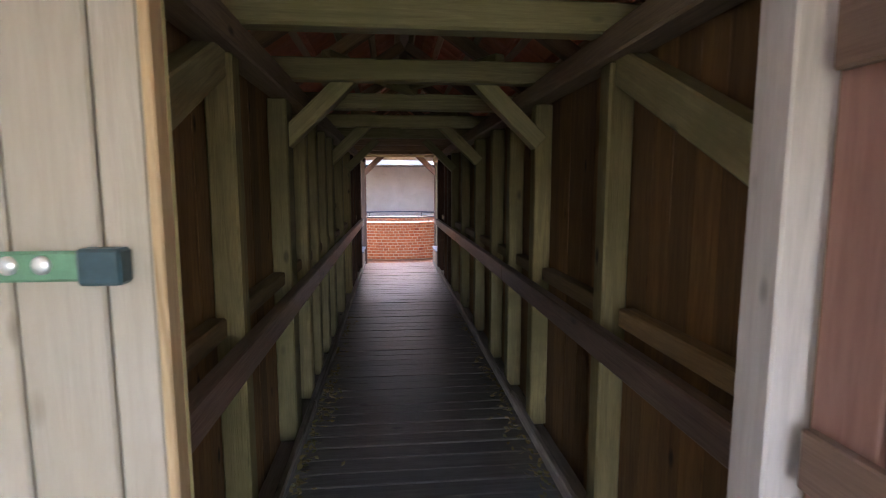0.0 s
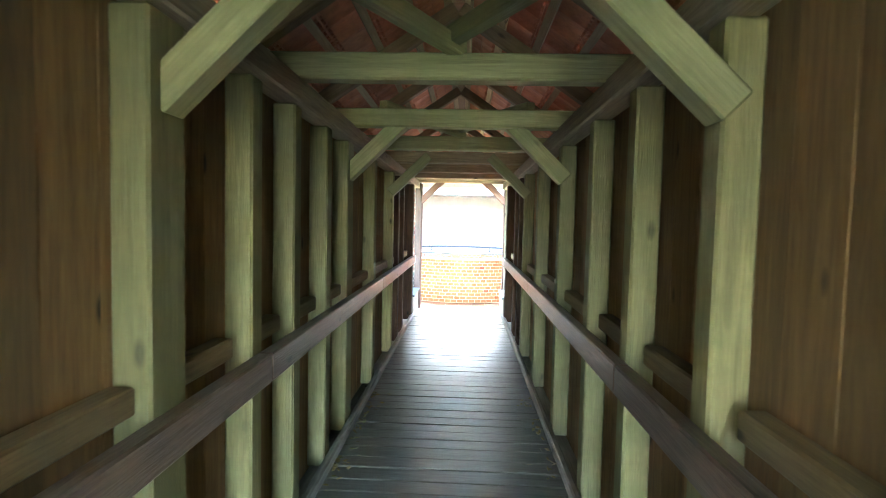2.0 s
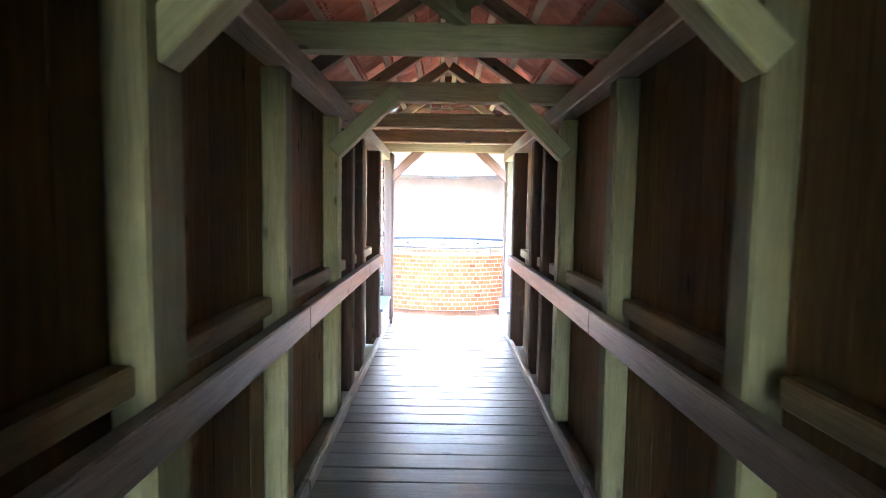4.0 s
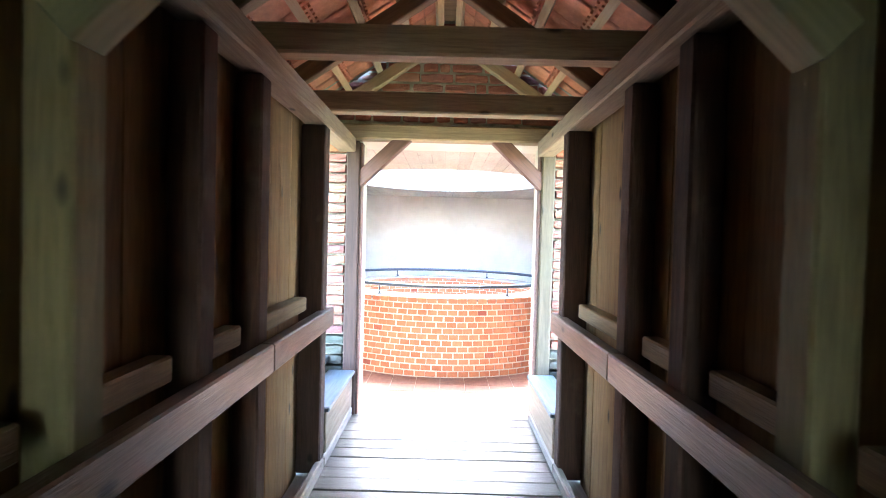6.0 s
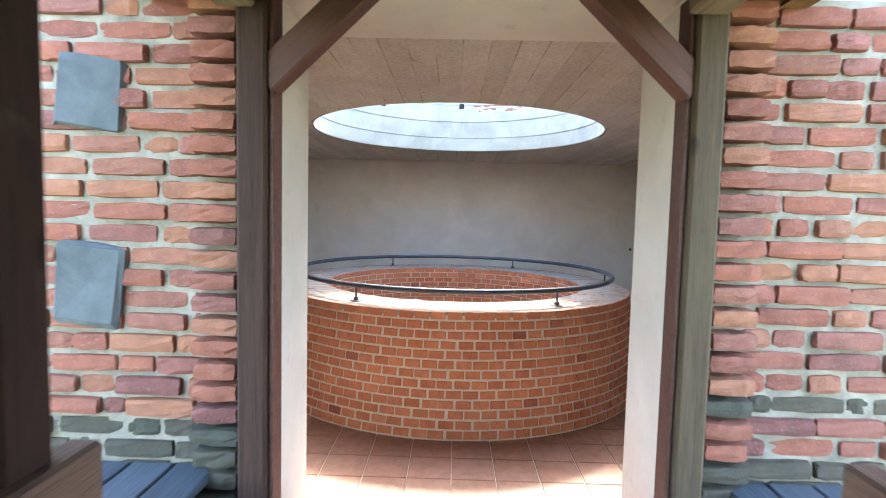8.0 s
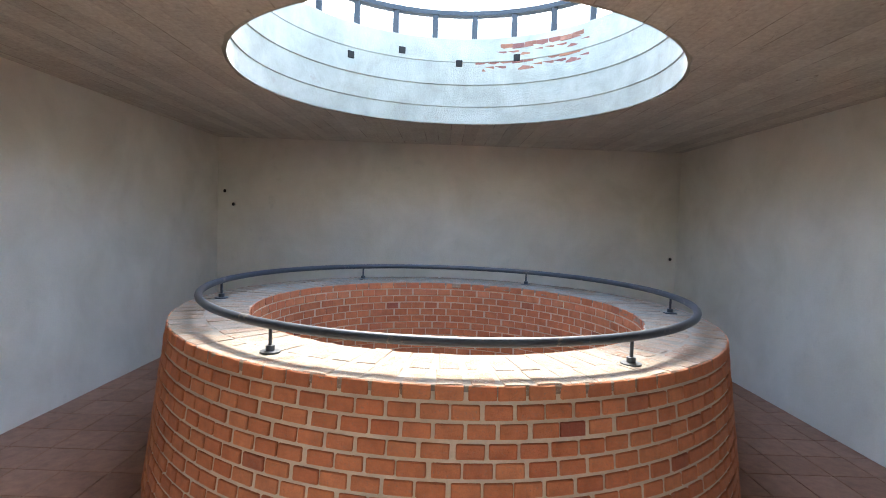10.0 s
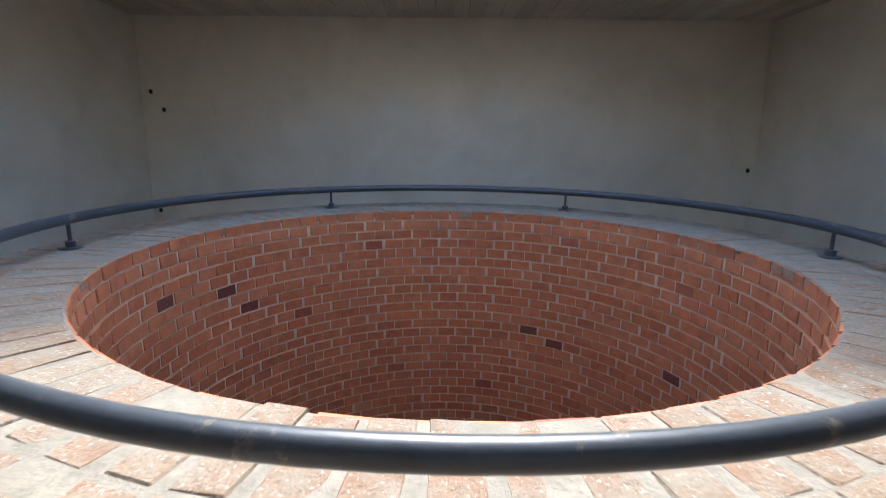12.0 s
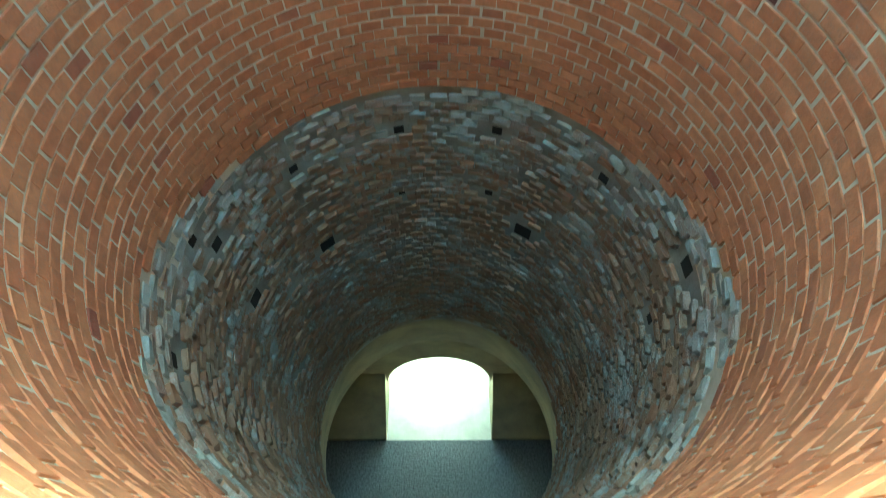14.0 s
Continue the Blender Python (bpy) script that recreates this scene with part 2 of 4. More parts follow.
PIPE = plain("dark_blue_grey_painted_steel", (0.045, 0.055, 0.07), 0.38, 0.0, wear=(0.16, 0.14, 0.12))
IRON = plain("dark_iron", (0.04, 0.045, 0.05), 0.5, 0.6)
GREENPAINT = plain("green_painted_steel", (0.10, 0.25, 0.15), 0.4)
LOCKBLUE = plain("dark_blue_green_lock_case", (0.02, 0.06, 0.075), 0.45)
BOLTHEAD = plain("bright_zinc_bolt", (0.65, 0.68, 0.66), 0.3, 0.8)
# Near-black colour that stands in for the shade inside small holes.
HOLLOW_SHADE = plain("hollow_shade_black", (0.02, 0.018, 0.015), 0.95)
LEAF = brick("dry_leaf_litter", [(0.20, 0.15, 0.06), (0.30, 0.24, 0.09), (0.13, 0.14, 0.05), (0.35, 0.28, 0.14)], pits=0.1)


def concrete_boards():
    """Concrete cast against boards that run along y."""
    m, nt, b = base_material("board_marked_concrete", 0.88)
    v = spot(nt)
    sep = nt.nodes.new("ShaderNodeSeparateXYZ")
    nt.links.new(v, sep.inputs[0])
    u = maths(nt, "DIVIDE", sep.outputs["X"], 0.155)
    cell, f = maths(nt, "FLOOR", u), maths(nt, "FRACT", u)
    edge = maths(nt, "MINIMUM", f, maths(nt, "SUBTRACT", 1.0, f))
    w = nt.nodes.new("ShaderNodeTexWhiteNoise")
    w.noise_dimensions = "1D"
    nt.links.new(cell, w.inputs["W"])
    grain = noisy(nt, spot(nt, (16, 1.2, 16)), 1.5, 5, 0.65, 0.6)
    blot = noisy(nt, v, 1.8, 8, 0.72, 0.7)
    col = ramp(nt, blot, [(0.32, (0.450, 0.400, 0.331)), (0.66, (0.700, 0.700, 0.613))])
    col = mixed(nt, 1.0, col, ramp(nt, w.outputs["Value"], [(0.0, (0.700, 0.700, 0.700)), (1.0, (1.10, 1.09, 1.08))]), "MULTIPLY")
    col = mixed(nt, 0.3, col, ramp(nt, grain, [(0.3, (0.338, 0.288, 0.231)), (0.7, (0.675, 0.625, 0.537))]))
    speck = noisy(nt, v, 38, 6, 0.75)
    col = mixed(nt, 0.4, col, ramp(nt, speck, [(0.32, (0.250, 0.213, 0.163)), (0.68, (0.700, 0.675, 0.587))]))
    scar = noisy(nt, spot(nt, (2.2, 1, 2.2)), 3.2, 7, 0.8, 1.5)
    col = mixed(nt, ramp(nt, scar, [(0.62, (0, 0, 0)), (0.68, (0.688, 0.688, 0.688))]), col, (0.20, 0.165, 0.125))
    joint = ramp(nt, edge, [(0.0, (1, 1, 1)), (0.05, (0, 0, 0))])
    gate = ramp(nt, noisy(nt, spot(nt, (3, 0.8, 3)), 2.0, 3), [(0.48, (0, 0, 0)), (0.62, (0.700, 0.700, 0.700))])
    col = mixed(nt, mixed(nt, 1.0, joint, gate, "MULTIPLY"), col, (0.14, 0.115, 0.09))
    nt.links.new(col, b.inputs["Base Color"])
    h = maths(nt, "ADD", maths(nt, "ADD", maths(nt, "MULTIPLY", w.outputs["Value"], 0.5), grain), maths(nt, "MULTIPLY", speck, 0.8))
    relief(nt, b, h, 0.5, 0.008)
    return m


CONCRETE = concrete_boards()


# ---------------------------------------------------------------- mesh helpers
def add_box(bm, x0, x1, y0, y1, z0, z1):
    v = [bm.verts.new((x, y, z)) for x in (x0, x1) for y in (y0, y1) for z in (z0, z1)]
    for f in ((0, 1, 3, 2), (4, 6, 7, 5), (0, 4, 5, 1), (2, 3, 7, 6), (0, 2, 6, 4), (1, 5, 7, 3)):
        bm.faces.new([v[i] for i in f])


def finish(bm, name, mat, smooth=False):
    bmesh.ops.recalc_face_normals(bm, faces=bm.faces[:])
    me = bpy.data.meshes.new(name)
    bm.to_mesh(me)
    bm.free()
    me.materials.append(mat)
    if smooth:
        for p in me.polygons:
            p.use_smooth = True
    return me


def part(name, bm, material, parent=None, label="", smooth=False):
    ob = new(name, finish(bm, name, material, smooth))
    if parent is not None:
        ob.parent = parent
    if label:
        tagged(ob, label)
    return ob


def holder(name, label, category, group="", kind=""):
    return tagged(new(name), label, category, group, kind)


def box(name, x0, x1, y0, y1, z0, z1, mat, parent=None, label="", bevel=0.006):
    bm = bmesh.new()
    add_box(bm, x0, x1, y0, y1, z0, z1)
    if bevel:
        bmesh.ops.bevel(bm, geom=bm.edges[:], offset=bevel, segments=1, affect="EDGES")
    return part(name, bm, mat, parent, label)


def beam(name, p0, p1, width, depth, mat, parent=None, label="", side=(0, 1, 0), bevel=0.008):
    """A squared timber from p0 to p1; width runs along side."""
    p0, p1, s = Vector(p0), Vector(p1), Vector(side)
    a = (p1 - p0).normalized()
    s = (s - a * s.dot(a)).normalized()
    d = a.cross(s)
    bm = bmesh.new()
    n = (p1 - p0).length
    add_box(bm, 0, n, -width / 2, width / 2, -depth / 2, depth / 2)
    if bevel:
        bmesh.ops.bevel(bm, geom=bm.edges[:], offset=bevel, segments=1, affect="EDGES")
    m = Matrix((a, s, d)).transposed().to_4x4()
    ob = part(name, bm, mat, parent, label)
    ob.matrix_basis = Matrix.Translation(p0) @ m
    return ob


MESHES = {}


def block_mesh(w, d, h, chamfer, mat, rough=0.0, seed=0):
    """A brick or board of w x d x h about its middle, with worn edges; kept and shared by size."""
    key = (round(w, 3), round(d, 3), round(h, 3), chamfer, mat.name, rough, seed)
    if key not in MESHES:
        bm = bmesh.new()
        add_box(bm, -w / 2, w / 2, -d / 2, d / 2, -h / 2, h / 2)
        bmesh.ops.bevel(bm, geom=bm.edges[:], offset=chamfer, segments=1, affect="EDGES")
        if rough:
            rnd = random.Random(seed * 7 + 3)
            for v in bm.verts:
                v.co += Vector([rnd.uniform(-rough, rough) for _ in range(3)])
        MESHES[key] = finish(bm, "block", mat)
    return MESHES[key]


def uneven_mesh(w, d, h, mat, seed, amount=0.0055):
    """An old brick with a broken, rounded face; kept and shared by size."""
    key = ("uneven", round(w, 2), round(d, 2), round(h, 3), mat.name, seed)
    if key not in MESHES:
        bm = bmesh.new()
        add_box(bm, -w / 2, w / 2, -d / 2, d / 2, -h / 2, h / 2)
        bmesh.ops.subdivide_edges(bm, edges=bm.edges[:], cuts=3, use_grid_fill=True)
        for v in bm.verts:
            near = [min(1.0, (half - abs(c)) / 0.012) for c, half in zip(v.co, (w / 2, d / 2, h / 2))]
            edge = sum(1 for q in near if q < 0.3)
            pull = 0.003 * max(0, edge - 1)
            v.co -= Vector([math.copysign(pull, c) for c in v.co])
            p = v.co * 34 + Vector((seed * 3.1, seed * 1.7, 0.5))
            v.co += amount * Vector((noise.noise(p), 1.6 * noise.noise(p + Vector((9, 0, 0))), noise.noise(p + Vector((0, 7, 0)))))
        MESHES[key] = finish(bm, "old_brick", mat)
    return MESHES[key]


def piece(name, mesh, m, parent):
    ob = new(name, mesh)
    ob.parent = parent
    ob.matrix_basis = m
    return ob


class Heap:
    """Many blocks joined into one mesh."""

    def __init__(self):
        self.verts, self.faces = [], []

    def add(self, mesh, m):
        n = len(self.verts)
        self.verts += [m @ v.co for v in mesh.vertices]
        self.faces += [[n + i for i in p.vertices] for p in mesh.polygons]

    def make(self, name, mat, parent=None, label=""):
        me = bpy.data.meshes.new(name)
        me.from_pydata(self.verts, [], self.faces)
        me.materials.append(mat)
        ob = new(name, me)
        if parent is not None:
            ob.parent = parent
        return tagged(ob, label, kind="stuff")


def lathe(bm, profile, n, cx, cy, wobble=0.0, close=False):
    rings = []
    for r, z in profile:
        rings.append([bm.verts.new((cx + r * math.cos(2 * math.pi * i / n), cy + r * math.sin(2 * math.pi * i / n),
                                    z + (random.uniform(-wobble, wobble) if wobble else 0))) for i in range(n)])
    pairs = list(zip(rings, rings[1:])) + ([(rings[-1], rings[0])] if close else [])
    for a, b in pairs:
        for i in range(n):
            j = (i + 1) % n
            bm.faces.new((a[i], a[j], b[j], b[i]))


# ---------------------------------------------------------------- numbers of the plan
MID = 0.01                       # middle of the covered bridge
POST_IN, POST_OUT = 0.84, 0.965  # faces of the posts from the middle
DOOR_Y, PORTAL_Y = 2.29, 13.24
EX, EY, EZ = -0.148, 1.49, -0.03  # place of the entrance
WALL_END = 12.10
TIE_Z = 2.46
CX, CY = 0.0, 17.16              # middle of the well
WALL_Y0, WALL_Y1 = 13.32, 13.93  # tower wall
OPEN_L, OPEN_R, OPEN_TOP = -0.775, 0.89, 2.50  # near the bridge; the reveal flares inward
ROOM_X, ROOM_Y = 3.2, 20.32
CEIL = 2.52
CAP_Z = 0.82
GROUND_Z = -10.2
FLOOR_Z = -0.18                  # floor of the tower room, a step below the bridge

# ---------------------------------------------------------------- ground and shell
bm = bmesh.new()
add_box(bm, -400, 400, -400, 400, GROUND_Z - 0.5, GROUND_Z)
tagged(part("ground", bm, GROUND), "dry grassy ground far below the bridge", "ground", kind="structure")

# covered bridge floor
floor = holder("floor", "weathered grey plank floor of the covered bridge", "floor", kind="structure")
box("joist", MID - 0.99, MID + 0.99, 2.09, 13.315, -0.25, -0.045, KERB, floor, bevel=0)
y = 2.11
rnd = random.Random(4)
while y < 13.28:
    w = rnd.uniform(0.145, 0.185)
    w = min(w, 13.31 - y)
    mesh = block_mesh(1.70, round(w - 0.008, 2), 0.045, 0.004, PLANK)
    piece("plank", mesh, pose(MID, y + w / 2, -0.022 + rnd.uniform(-0.003, 0.002), rnd.uniform(-0.4, 0.4), 0, rnd.uniform(-0.2, 0.2)), floor)
    y += w
box("threshold_slab", -2.0, 2.0, -2.0, 2.09, -0.3, -0.02, STONE, floor, "grey stone landing at the door")

for side in (-1, 1):
    kerb = holder("trim", "grey timber kerb along the plank floor", "kerb", kind="structure")
    for y0, y1 in ((2.5, 5.2), (5.21, 8.7), (8.71, 12.1), (12.11, 13.16)):
        a, b = MID + side * 0.785, MID + side * (POST_IN - 0.004)
        box("kerb_board", min(a, b), max(a, b), y0, y1, 0.0, 0.085, KERB, kerb, bevel=0.012)
    a, b = MID + side * 0.79, MID + side * 0.99
    box("plinth_board", min(a, b), max(a, b), 12.16, 13.16, 0.087, 0.373, BEAM_Y, kerb, bevel=0.008)
    a, b = MID + side * 0.768, MID + side * 1.005
    box("sill_board", min(a, b), max(a, b), 12.155, 13.165, 0.375, 0.41, SILL, kerb, "wide dark grey sill board", bevel=0.008)

# side walls of upright boards
for side, nm in ((-1, "wall_west"), (1, "wall_east")):
    wall = holder(nm, "brown upright board wall of the covered bridge", "wall", kind="structure")
    y = DOOR_Y
    while y < WALL_END - 0.02:
        w = min(rnd.choice((0.16, 0.18, 0.20, 0.22)), WALL_END - y)
        mesh = block_mesh(0.024, round(w - 0.002, 3), 2.75, 0.002, BOARD)
        piece("board", mesh, pose(MID + side * (0.985 + rnd.uniform(0, 0.004)), y + w / 2, 1.06), wall)
        y += w

    # Added sheet behind the boards, keeps daylight out of their joints.
    a, b = MID + side * 1.006, MID + side * 1.022
    box("sheathing", min(a, b), max(a, b), DOOR_Y, WALL_END, -0.32, 2.44, BOARD, wall, bevel=0)

# timber frames
TIES = (3.6, 4.73, 5.98, 7.33, 8.62, 9.84, 11.08, 12.2)
BRACED = {4.73: 4.83, 7.33: 7.39, 9.84: 9.84}   # tie and the brace behind it
POSTS = {-1: (3.6, 4.83, 5.48, 6.04, 6.70, 7.39, 8.52, 9.84, 10.45, 11.02, 12.09), 1: (3.6, 4.83, 5.60, 6.36, 7.39, 8.62, 9.84, 10.45, 11.02, 12.09)}
for side in (-1, 1):
    for y in POSTS[side]:
        wide = 0.04 if y > 12 else 0.0   # the end post stands out past the others
        # Posts past y = 10 are coloured dark to look backlit.
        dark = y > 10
        lo, hi = MID + side * (POST_IN - wide), MID + side * POST_OUT
        tagged(box("timber_post", min(lo, hi), max(lo, hi), y - (0.14 if side < 0 and y in BRACED.values() and y < 9 else 0.06), y + 0.06, 0.0, 2.343, WORN_AND_SHADED_POST if dark else POST, bevel=0.01),
               "green-brown squared timber post with a slanting brace" if y in BRACED.values() else "squared timber post against the board wall, dark brown for backlit shade" if dark else "green-brown squared timber post against the board wall", "post", "posts of the covered bridge")
for y in TIES:
    tie = holder("roof_truss", "timber tie beam with rafters across the covered bridge", "truss", "trusses of the covered bridge")
    box("tie_beam", MID - 1.05, MID + 1.05, y - 0.06, y + 0.06, TIE_Z, TIE_Z + 0.142, BEAM_X if y < 9 else HEADWOOD, tie, bevel=0.012)
    for side in (-1, 1):
        beam("rafter", (MID + side * 1.22, y, 2.57), (MID + side * 0.02, y, 3.38), 0.09, 0.11, RAFTER, tie)
        if y in BRACED:
            beam("knee_brace", (MID + side * 0.88, BRACED[y] - 0.02, 2.075), (MID + side * 0.39, BRACED[y] - 0.02, 2.55), 0.12, 0.12, BEAM_X, tie, "slanting knee brace")
for side in (-1, 1):
    tagged(box("wall_plate", MID + side * 0.875 - 0.075, MID + side * 0.875 + 0.075, DOOR_Y, 13.155, 2.345, 2.475, BEAM_Y, bevel=0.01),
           "long squared timber plate on top of the posts", "beam", "wall plates")
    girt = holder("girt", "horizontal timber between the posts on the board wall", "beam", "girts")
    for y0, y1 in zip((DOOR_Y,) + POSTS[side], POSTS[side]):
        a, b = MID + side * 0.885, MID + side * 0.968
        box("girt_piece", min(a, b), max(a, b), y0 + 0.062, y1 - 0.142, 1.115, 1.205, GIRT, girt, bevel=0.008)
    rail = holder("handrail", "worn brown board handrail fixed to the posts", "handrail", "handrails")
    for y0, y1 in ((2.45, 5.48), (5.483, 8.66), (8.663, 10.97), (10.973, 12.24)):
        a, b = MID + side * 0.768, MID + side * 0.838
        box("rail_board", min(a, b), max(a, b), y0, y1, 0.97, 1.105, RAIL, rail, bevel=0.008)
    brace = tagged(beam("wall_brace", (MID + side * 0.915, 3.56, 2.33), (MID + side * 0.915, 2.42, 1.76), 0.10, 0.16, BEAM_X, side=(1, 0, 0)),
                   "slanting timber brace on the board wall beside the door", "brace", "wall braces")

for y0, y1 in ((4.85, 5.98), (7.41, 8.6)):
    for side in (-1, 1):
        tagged(beam("wind_brace", (MID + side * 0.60, y0, 2.65), (MID + side * -0.05, y1, 2.65 + 0.02 * side), 0.09, 0.08 if side > 0 else 0.079, BEAM_X, side=(0, 0, 1)),
               "slanting timber wind brace lying on the tie beams", "brace", "wind braces")

# roof: battens and clay tiles
roof = holder("roof", "red clay tile roof on pale battens over the bridge", "roof", kind="structure")
SLOPE = math.atan2(0.81, 1.20)
ridge_tile_z = 3.49
Y_ROOF0, Y_ROOF1 = 2.2, 13.29
for side in (-1, 1):
    for k in range(6):
        d = 0.10 + k * 0.32
        x, z = MID + side * d * math.cos(SLOPE), ridge_tile_z - d * math.sin(SLOPE) + 0.0
        bm = bmesh.new()
        add_box(bm, -0.028, 0.028, Y_ROOF0, Y_ROOF1, -0.02, 0.02)
        bmesh.ops.transform(bm, matrix=pose(x, 0, z, 0, math.degrees(SLOPE) * side, 0), verts=bm.verts[:])
        part("batten", bm, PALE, roof)


def tile_mesh():
    """The underside of an interlocking clay tile: a slightly arched slab, side ribs and a row of teeth at the head."""
    bm = bmesh.new()
    w, l = 0.30, 0.345
    cols = 6
    rows = [[], []]
    for j, yy in enumerate((-l / 2, l / 2)):
        for i in range(cols + 1):
            u = -w / 2 + w * i / cols
            rows[j].append((u, yy, 0.018 * math.cos(math.pi * u / w)))
    for lev in (0.0, 0.016):
        vs = [[bm.verts.new((a, b, c + lev)) for a, b, c in r] for r in rows]
        for i in range(cols):
            bm.faces.new((vs[0][i], vs[0][i + 1], vs[1][i + 1], vs[1][i]))
    for i in range(5):
        u = -w / 2 + 0.03 + i * 0.06
        for q in range(2):
            add_box(bm, u - 0.016, u + 0.016, -l / 2 + 0.012 + q * 0.035, -l / 2 + 0.030 + q * 0.035, -0.012, 0.012)
    return finish(bm, "tile", ROOFTILE)


TILE = tile_mesh()
far_tiles = Heap()
for side in (-1, 1):
    for k in range(5):
        d = 0.10 + (k + 0.5) * 0.32
        x, z = MID + side * d * math.cos(SLOPE), ridge_tile_z - d * math.sin(SLOPE) + 0.055
        yy = Y_ROOF0 + 0.15
        while yy < Y_ROOF1:
            m = pose(x, yy, z, 0, math.degrees(SLOPE) * side, 0) @ pose(0, 0, 0, 0, -3 * side, 90 * side)
            if yy > 6.0:
                piece("roof_tile", TILE, m, roof)
            else:
                far_tiles.add(TILE, m)
            yy += 0.296
far_tiles.make("roof_tiles", ROOFTILE, roof, "red clay roof tiles")
bm = bmesh.new()
for y0 in [Y_ROOF0 + 0.36 * i for i in range(31)]:
    prof = [(MID + 0.21 * math.cos(math.pi * i / 8), 3.39 + 0.19 * math.sin(math.pi * i / 8)) for i in range(9)]
    a = [bm.verts.new((x, y0, z)) for x, z in prof]
    b = [bm.verts.new((x, y0 + 0.37, z + 0.012)) for x, z in prof]
    for i in range(8):
        bm.faces.new((a[i], a[i + 1], b[i + 1], b[i]))
part("ridge_tiles", bm, ROOFTILE, roof)
# Added board that blocks daylight leaking in under the ridge tiles.
box("ridge_board", MID - 0.16, MID + 0.16, Y_ROOF0, Y_ROOF1 - 0.12, 3.515, 3.535, RAFTER, roof, bevel=0)

# Strips added over the last tiles to stop daylight at the tower wall.
for side in (-1, 1):
    beam("roof_end_light_stop", (MID + side * 1.45, 13.14, 2.60), (MID + side * 0.01, 13.14, 3.59), 0.24, 0.03, OLDMORTAR, roof, "added grey strip that stops daylight between the tiles and the tower")

# ---------------------------------------------------------------- tower shell
tower = holder("wall_tower", "old rose red brick tower wall with grey mortar", "wall", kind="structure")


def flared_wall(x_out, x_near, x_far):
    """A wall piece beside the opening, whose reveal runs slantwise from x_near to x_far."""
    bm = bmesh.new()
    ring = [(x_out, WALL_Y0), (x_near, WALL_Y0), (x_far, WALL_Y1), (x_out, WALL_Y1)]
    lo = [bm.verts.new((x, y, GROUND_Z)) for x, y in ring]
    hi = [bm.verts.new((x, y, 4.2)) for x, y in ring]
    bm.faces.new(lo), bm.faces.new(hi)
    for i in range(4):
        j = (i + 1) % 4
        bm.faces.new((lo[i], lo[j], hi[j], hi[i]))
    bmesh.ops.bevel(bm, geom=[e for e in bm.edges if abs(e.verts[0].co.z - e.verts[1].co.z) > 1], offset=0.012, segments=2, affect="EDGES")
    return part("wall_core", bm, REVEAL, tower)


flared_wall(-3.6, OPEN_L, OPEN_L - 0.03)
flared_wall(3.6, OPEN_R, OPEN_R + 0.035)
box("wall_core", OPEN_L - 0.1, OPEN_R + 0.1, WALL_Y0 + 0.002, WALL_Y1 - 0.002, OPEN_TOP, 4.2, REVEAL, tower, bevel=0)
box("wall_core", OPEN_L - 0.1, OPEN_R + 0.1, WALL_Y0 + 0.002, WALL_Y1 - 0.002, GROUND_Z, FLOOR_Z - 0.02, REVEAL, tower, bevel=0)
room = holder("wall_room", "beige plastered walls of the tower room", "wall", kind="structure")
box("plaster_wall", -ROOM_X - 0.4, -ROOM_X, WALL_Y1, ROOM_Y + 0.4, -0.3, 4.2, WALLPAINT, room, bevel=0)
box("plaster_wall", ROOM_X, ROOM_X + 0.4, WALL_Y1, ROOM_Y + 0.4, -0.3, 4.2, WALLPAINT, room, bevel=0)
box("plaster_wall", -ROOM_X, ROOM_X, ROOM_Y, ROOM_Y + 0.4, -0.3, 4.2, WALLPAINT, room, bevel=0)


def plate_with_hole(bm, x0, x1, y0, y1, z0, z1, r, cx, cy, n=96):
    ang = [2 * math.pi * i / n for i in range(n)]
    for cxr, cyr in ((x0, y0), (x0, y1), (x1, y0), (x1, y1)):
        ang.append(math.atan2(cyr - cy, cxr - cx) % (2 * math.pi))
    ang = sorted(set(round(a, 6) for a in ang))
    rows = []
    for a in ang:
        c, s = math.cos(a), math.sin(a)
        t = min([((x1 if c > 0 else x0) - cx) / c if abs(c) > 1e-6 else 1e9, ((y1 if s > 0 else y0) - cy) / s if abs(s) > 1e-6 else 1e9])
        rr = r + 0.03 + 0.03 * noise.noise((c * 9, s * 9, 0.3))
        rows.append([bm.verts.new(p) for p in ((cx + rr * c, cy + rr * s, z0), (cx + t * c, cy + t * s, z0), (cx + t * c, cy + t * s, z1), (cx + rr * c, cy + rr * s, z1))])
    for a, b in zip(rows, rows[1:] + rows[:1]):
        for i in range(4):
            j = (i + 1) % 4
            bm.faces.new((a[i], a[j], b[j], b[i]))


OCULUS = 1.60
bm = bmesh.new()
plate_with_hole(bm, -ROOM_X - 0.4, ROOM_X + 0.4, WALL_Y1 - 0.3, ROOM_Y + 0.4, CEIL, CEIL + 0.3, OCULUS, CX, CY)
tagged(part("ceiling", bm, CONCRETE), "board-marked concrete ceiling with a round opening", "ceiling", kind="structure")
drum = holder("oculus_drum", "whitewashed round drum above the ceiling opening", "wall", kind="structure")
bm = bmesh.new()
lathe(bm, [(OCULUS + 0.08, CEIL + 0.03), (OCULUS + 0.006, CEIL + 0.004), (OCULUS + 0.014, 2.70), (OCULUS + 0.004, 2.706), (OCULUS + 0.012, 2.93), (OCULUS + 0.0, 2.936), (OCULUS + 0.01, 3.17), (OCULUS + 0.002, 3.176), (OCULUS + 0.015, 3.42), (OCULUS + 0.28, 3.42), (OCULUS + 0.28, CEIL + 0.31)], 96, CX, CY)
part("drum_wall", bm, DRUMCOAT, drum, smooth=False)

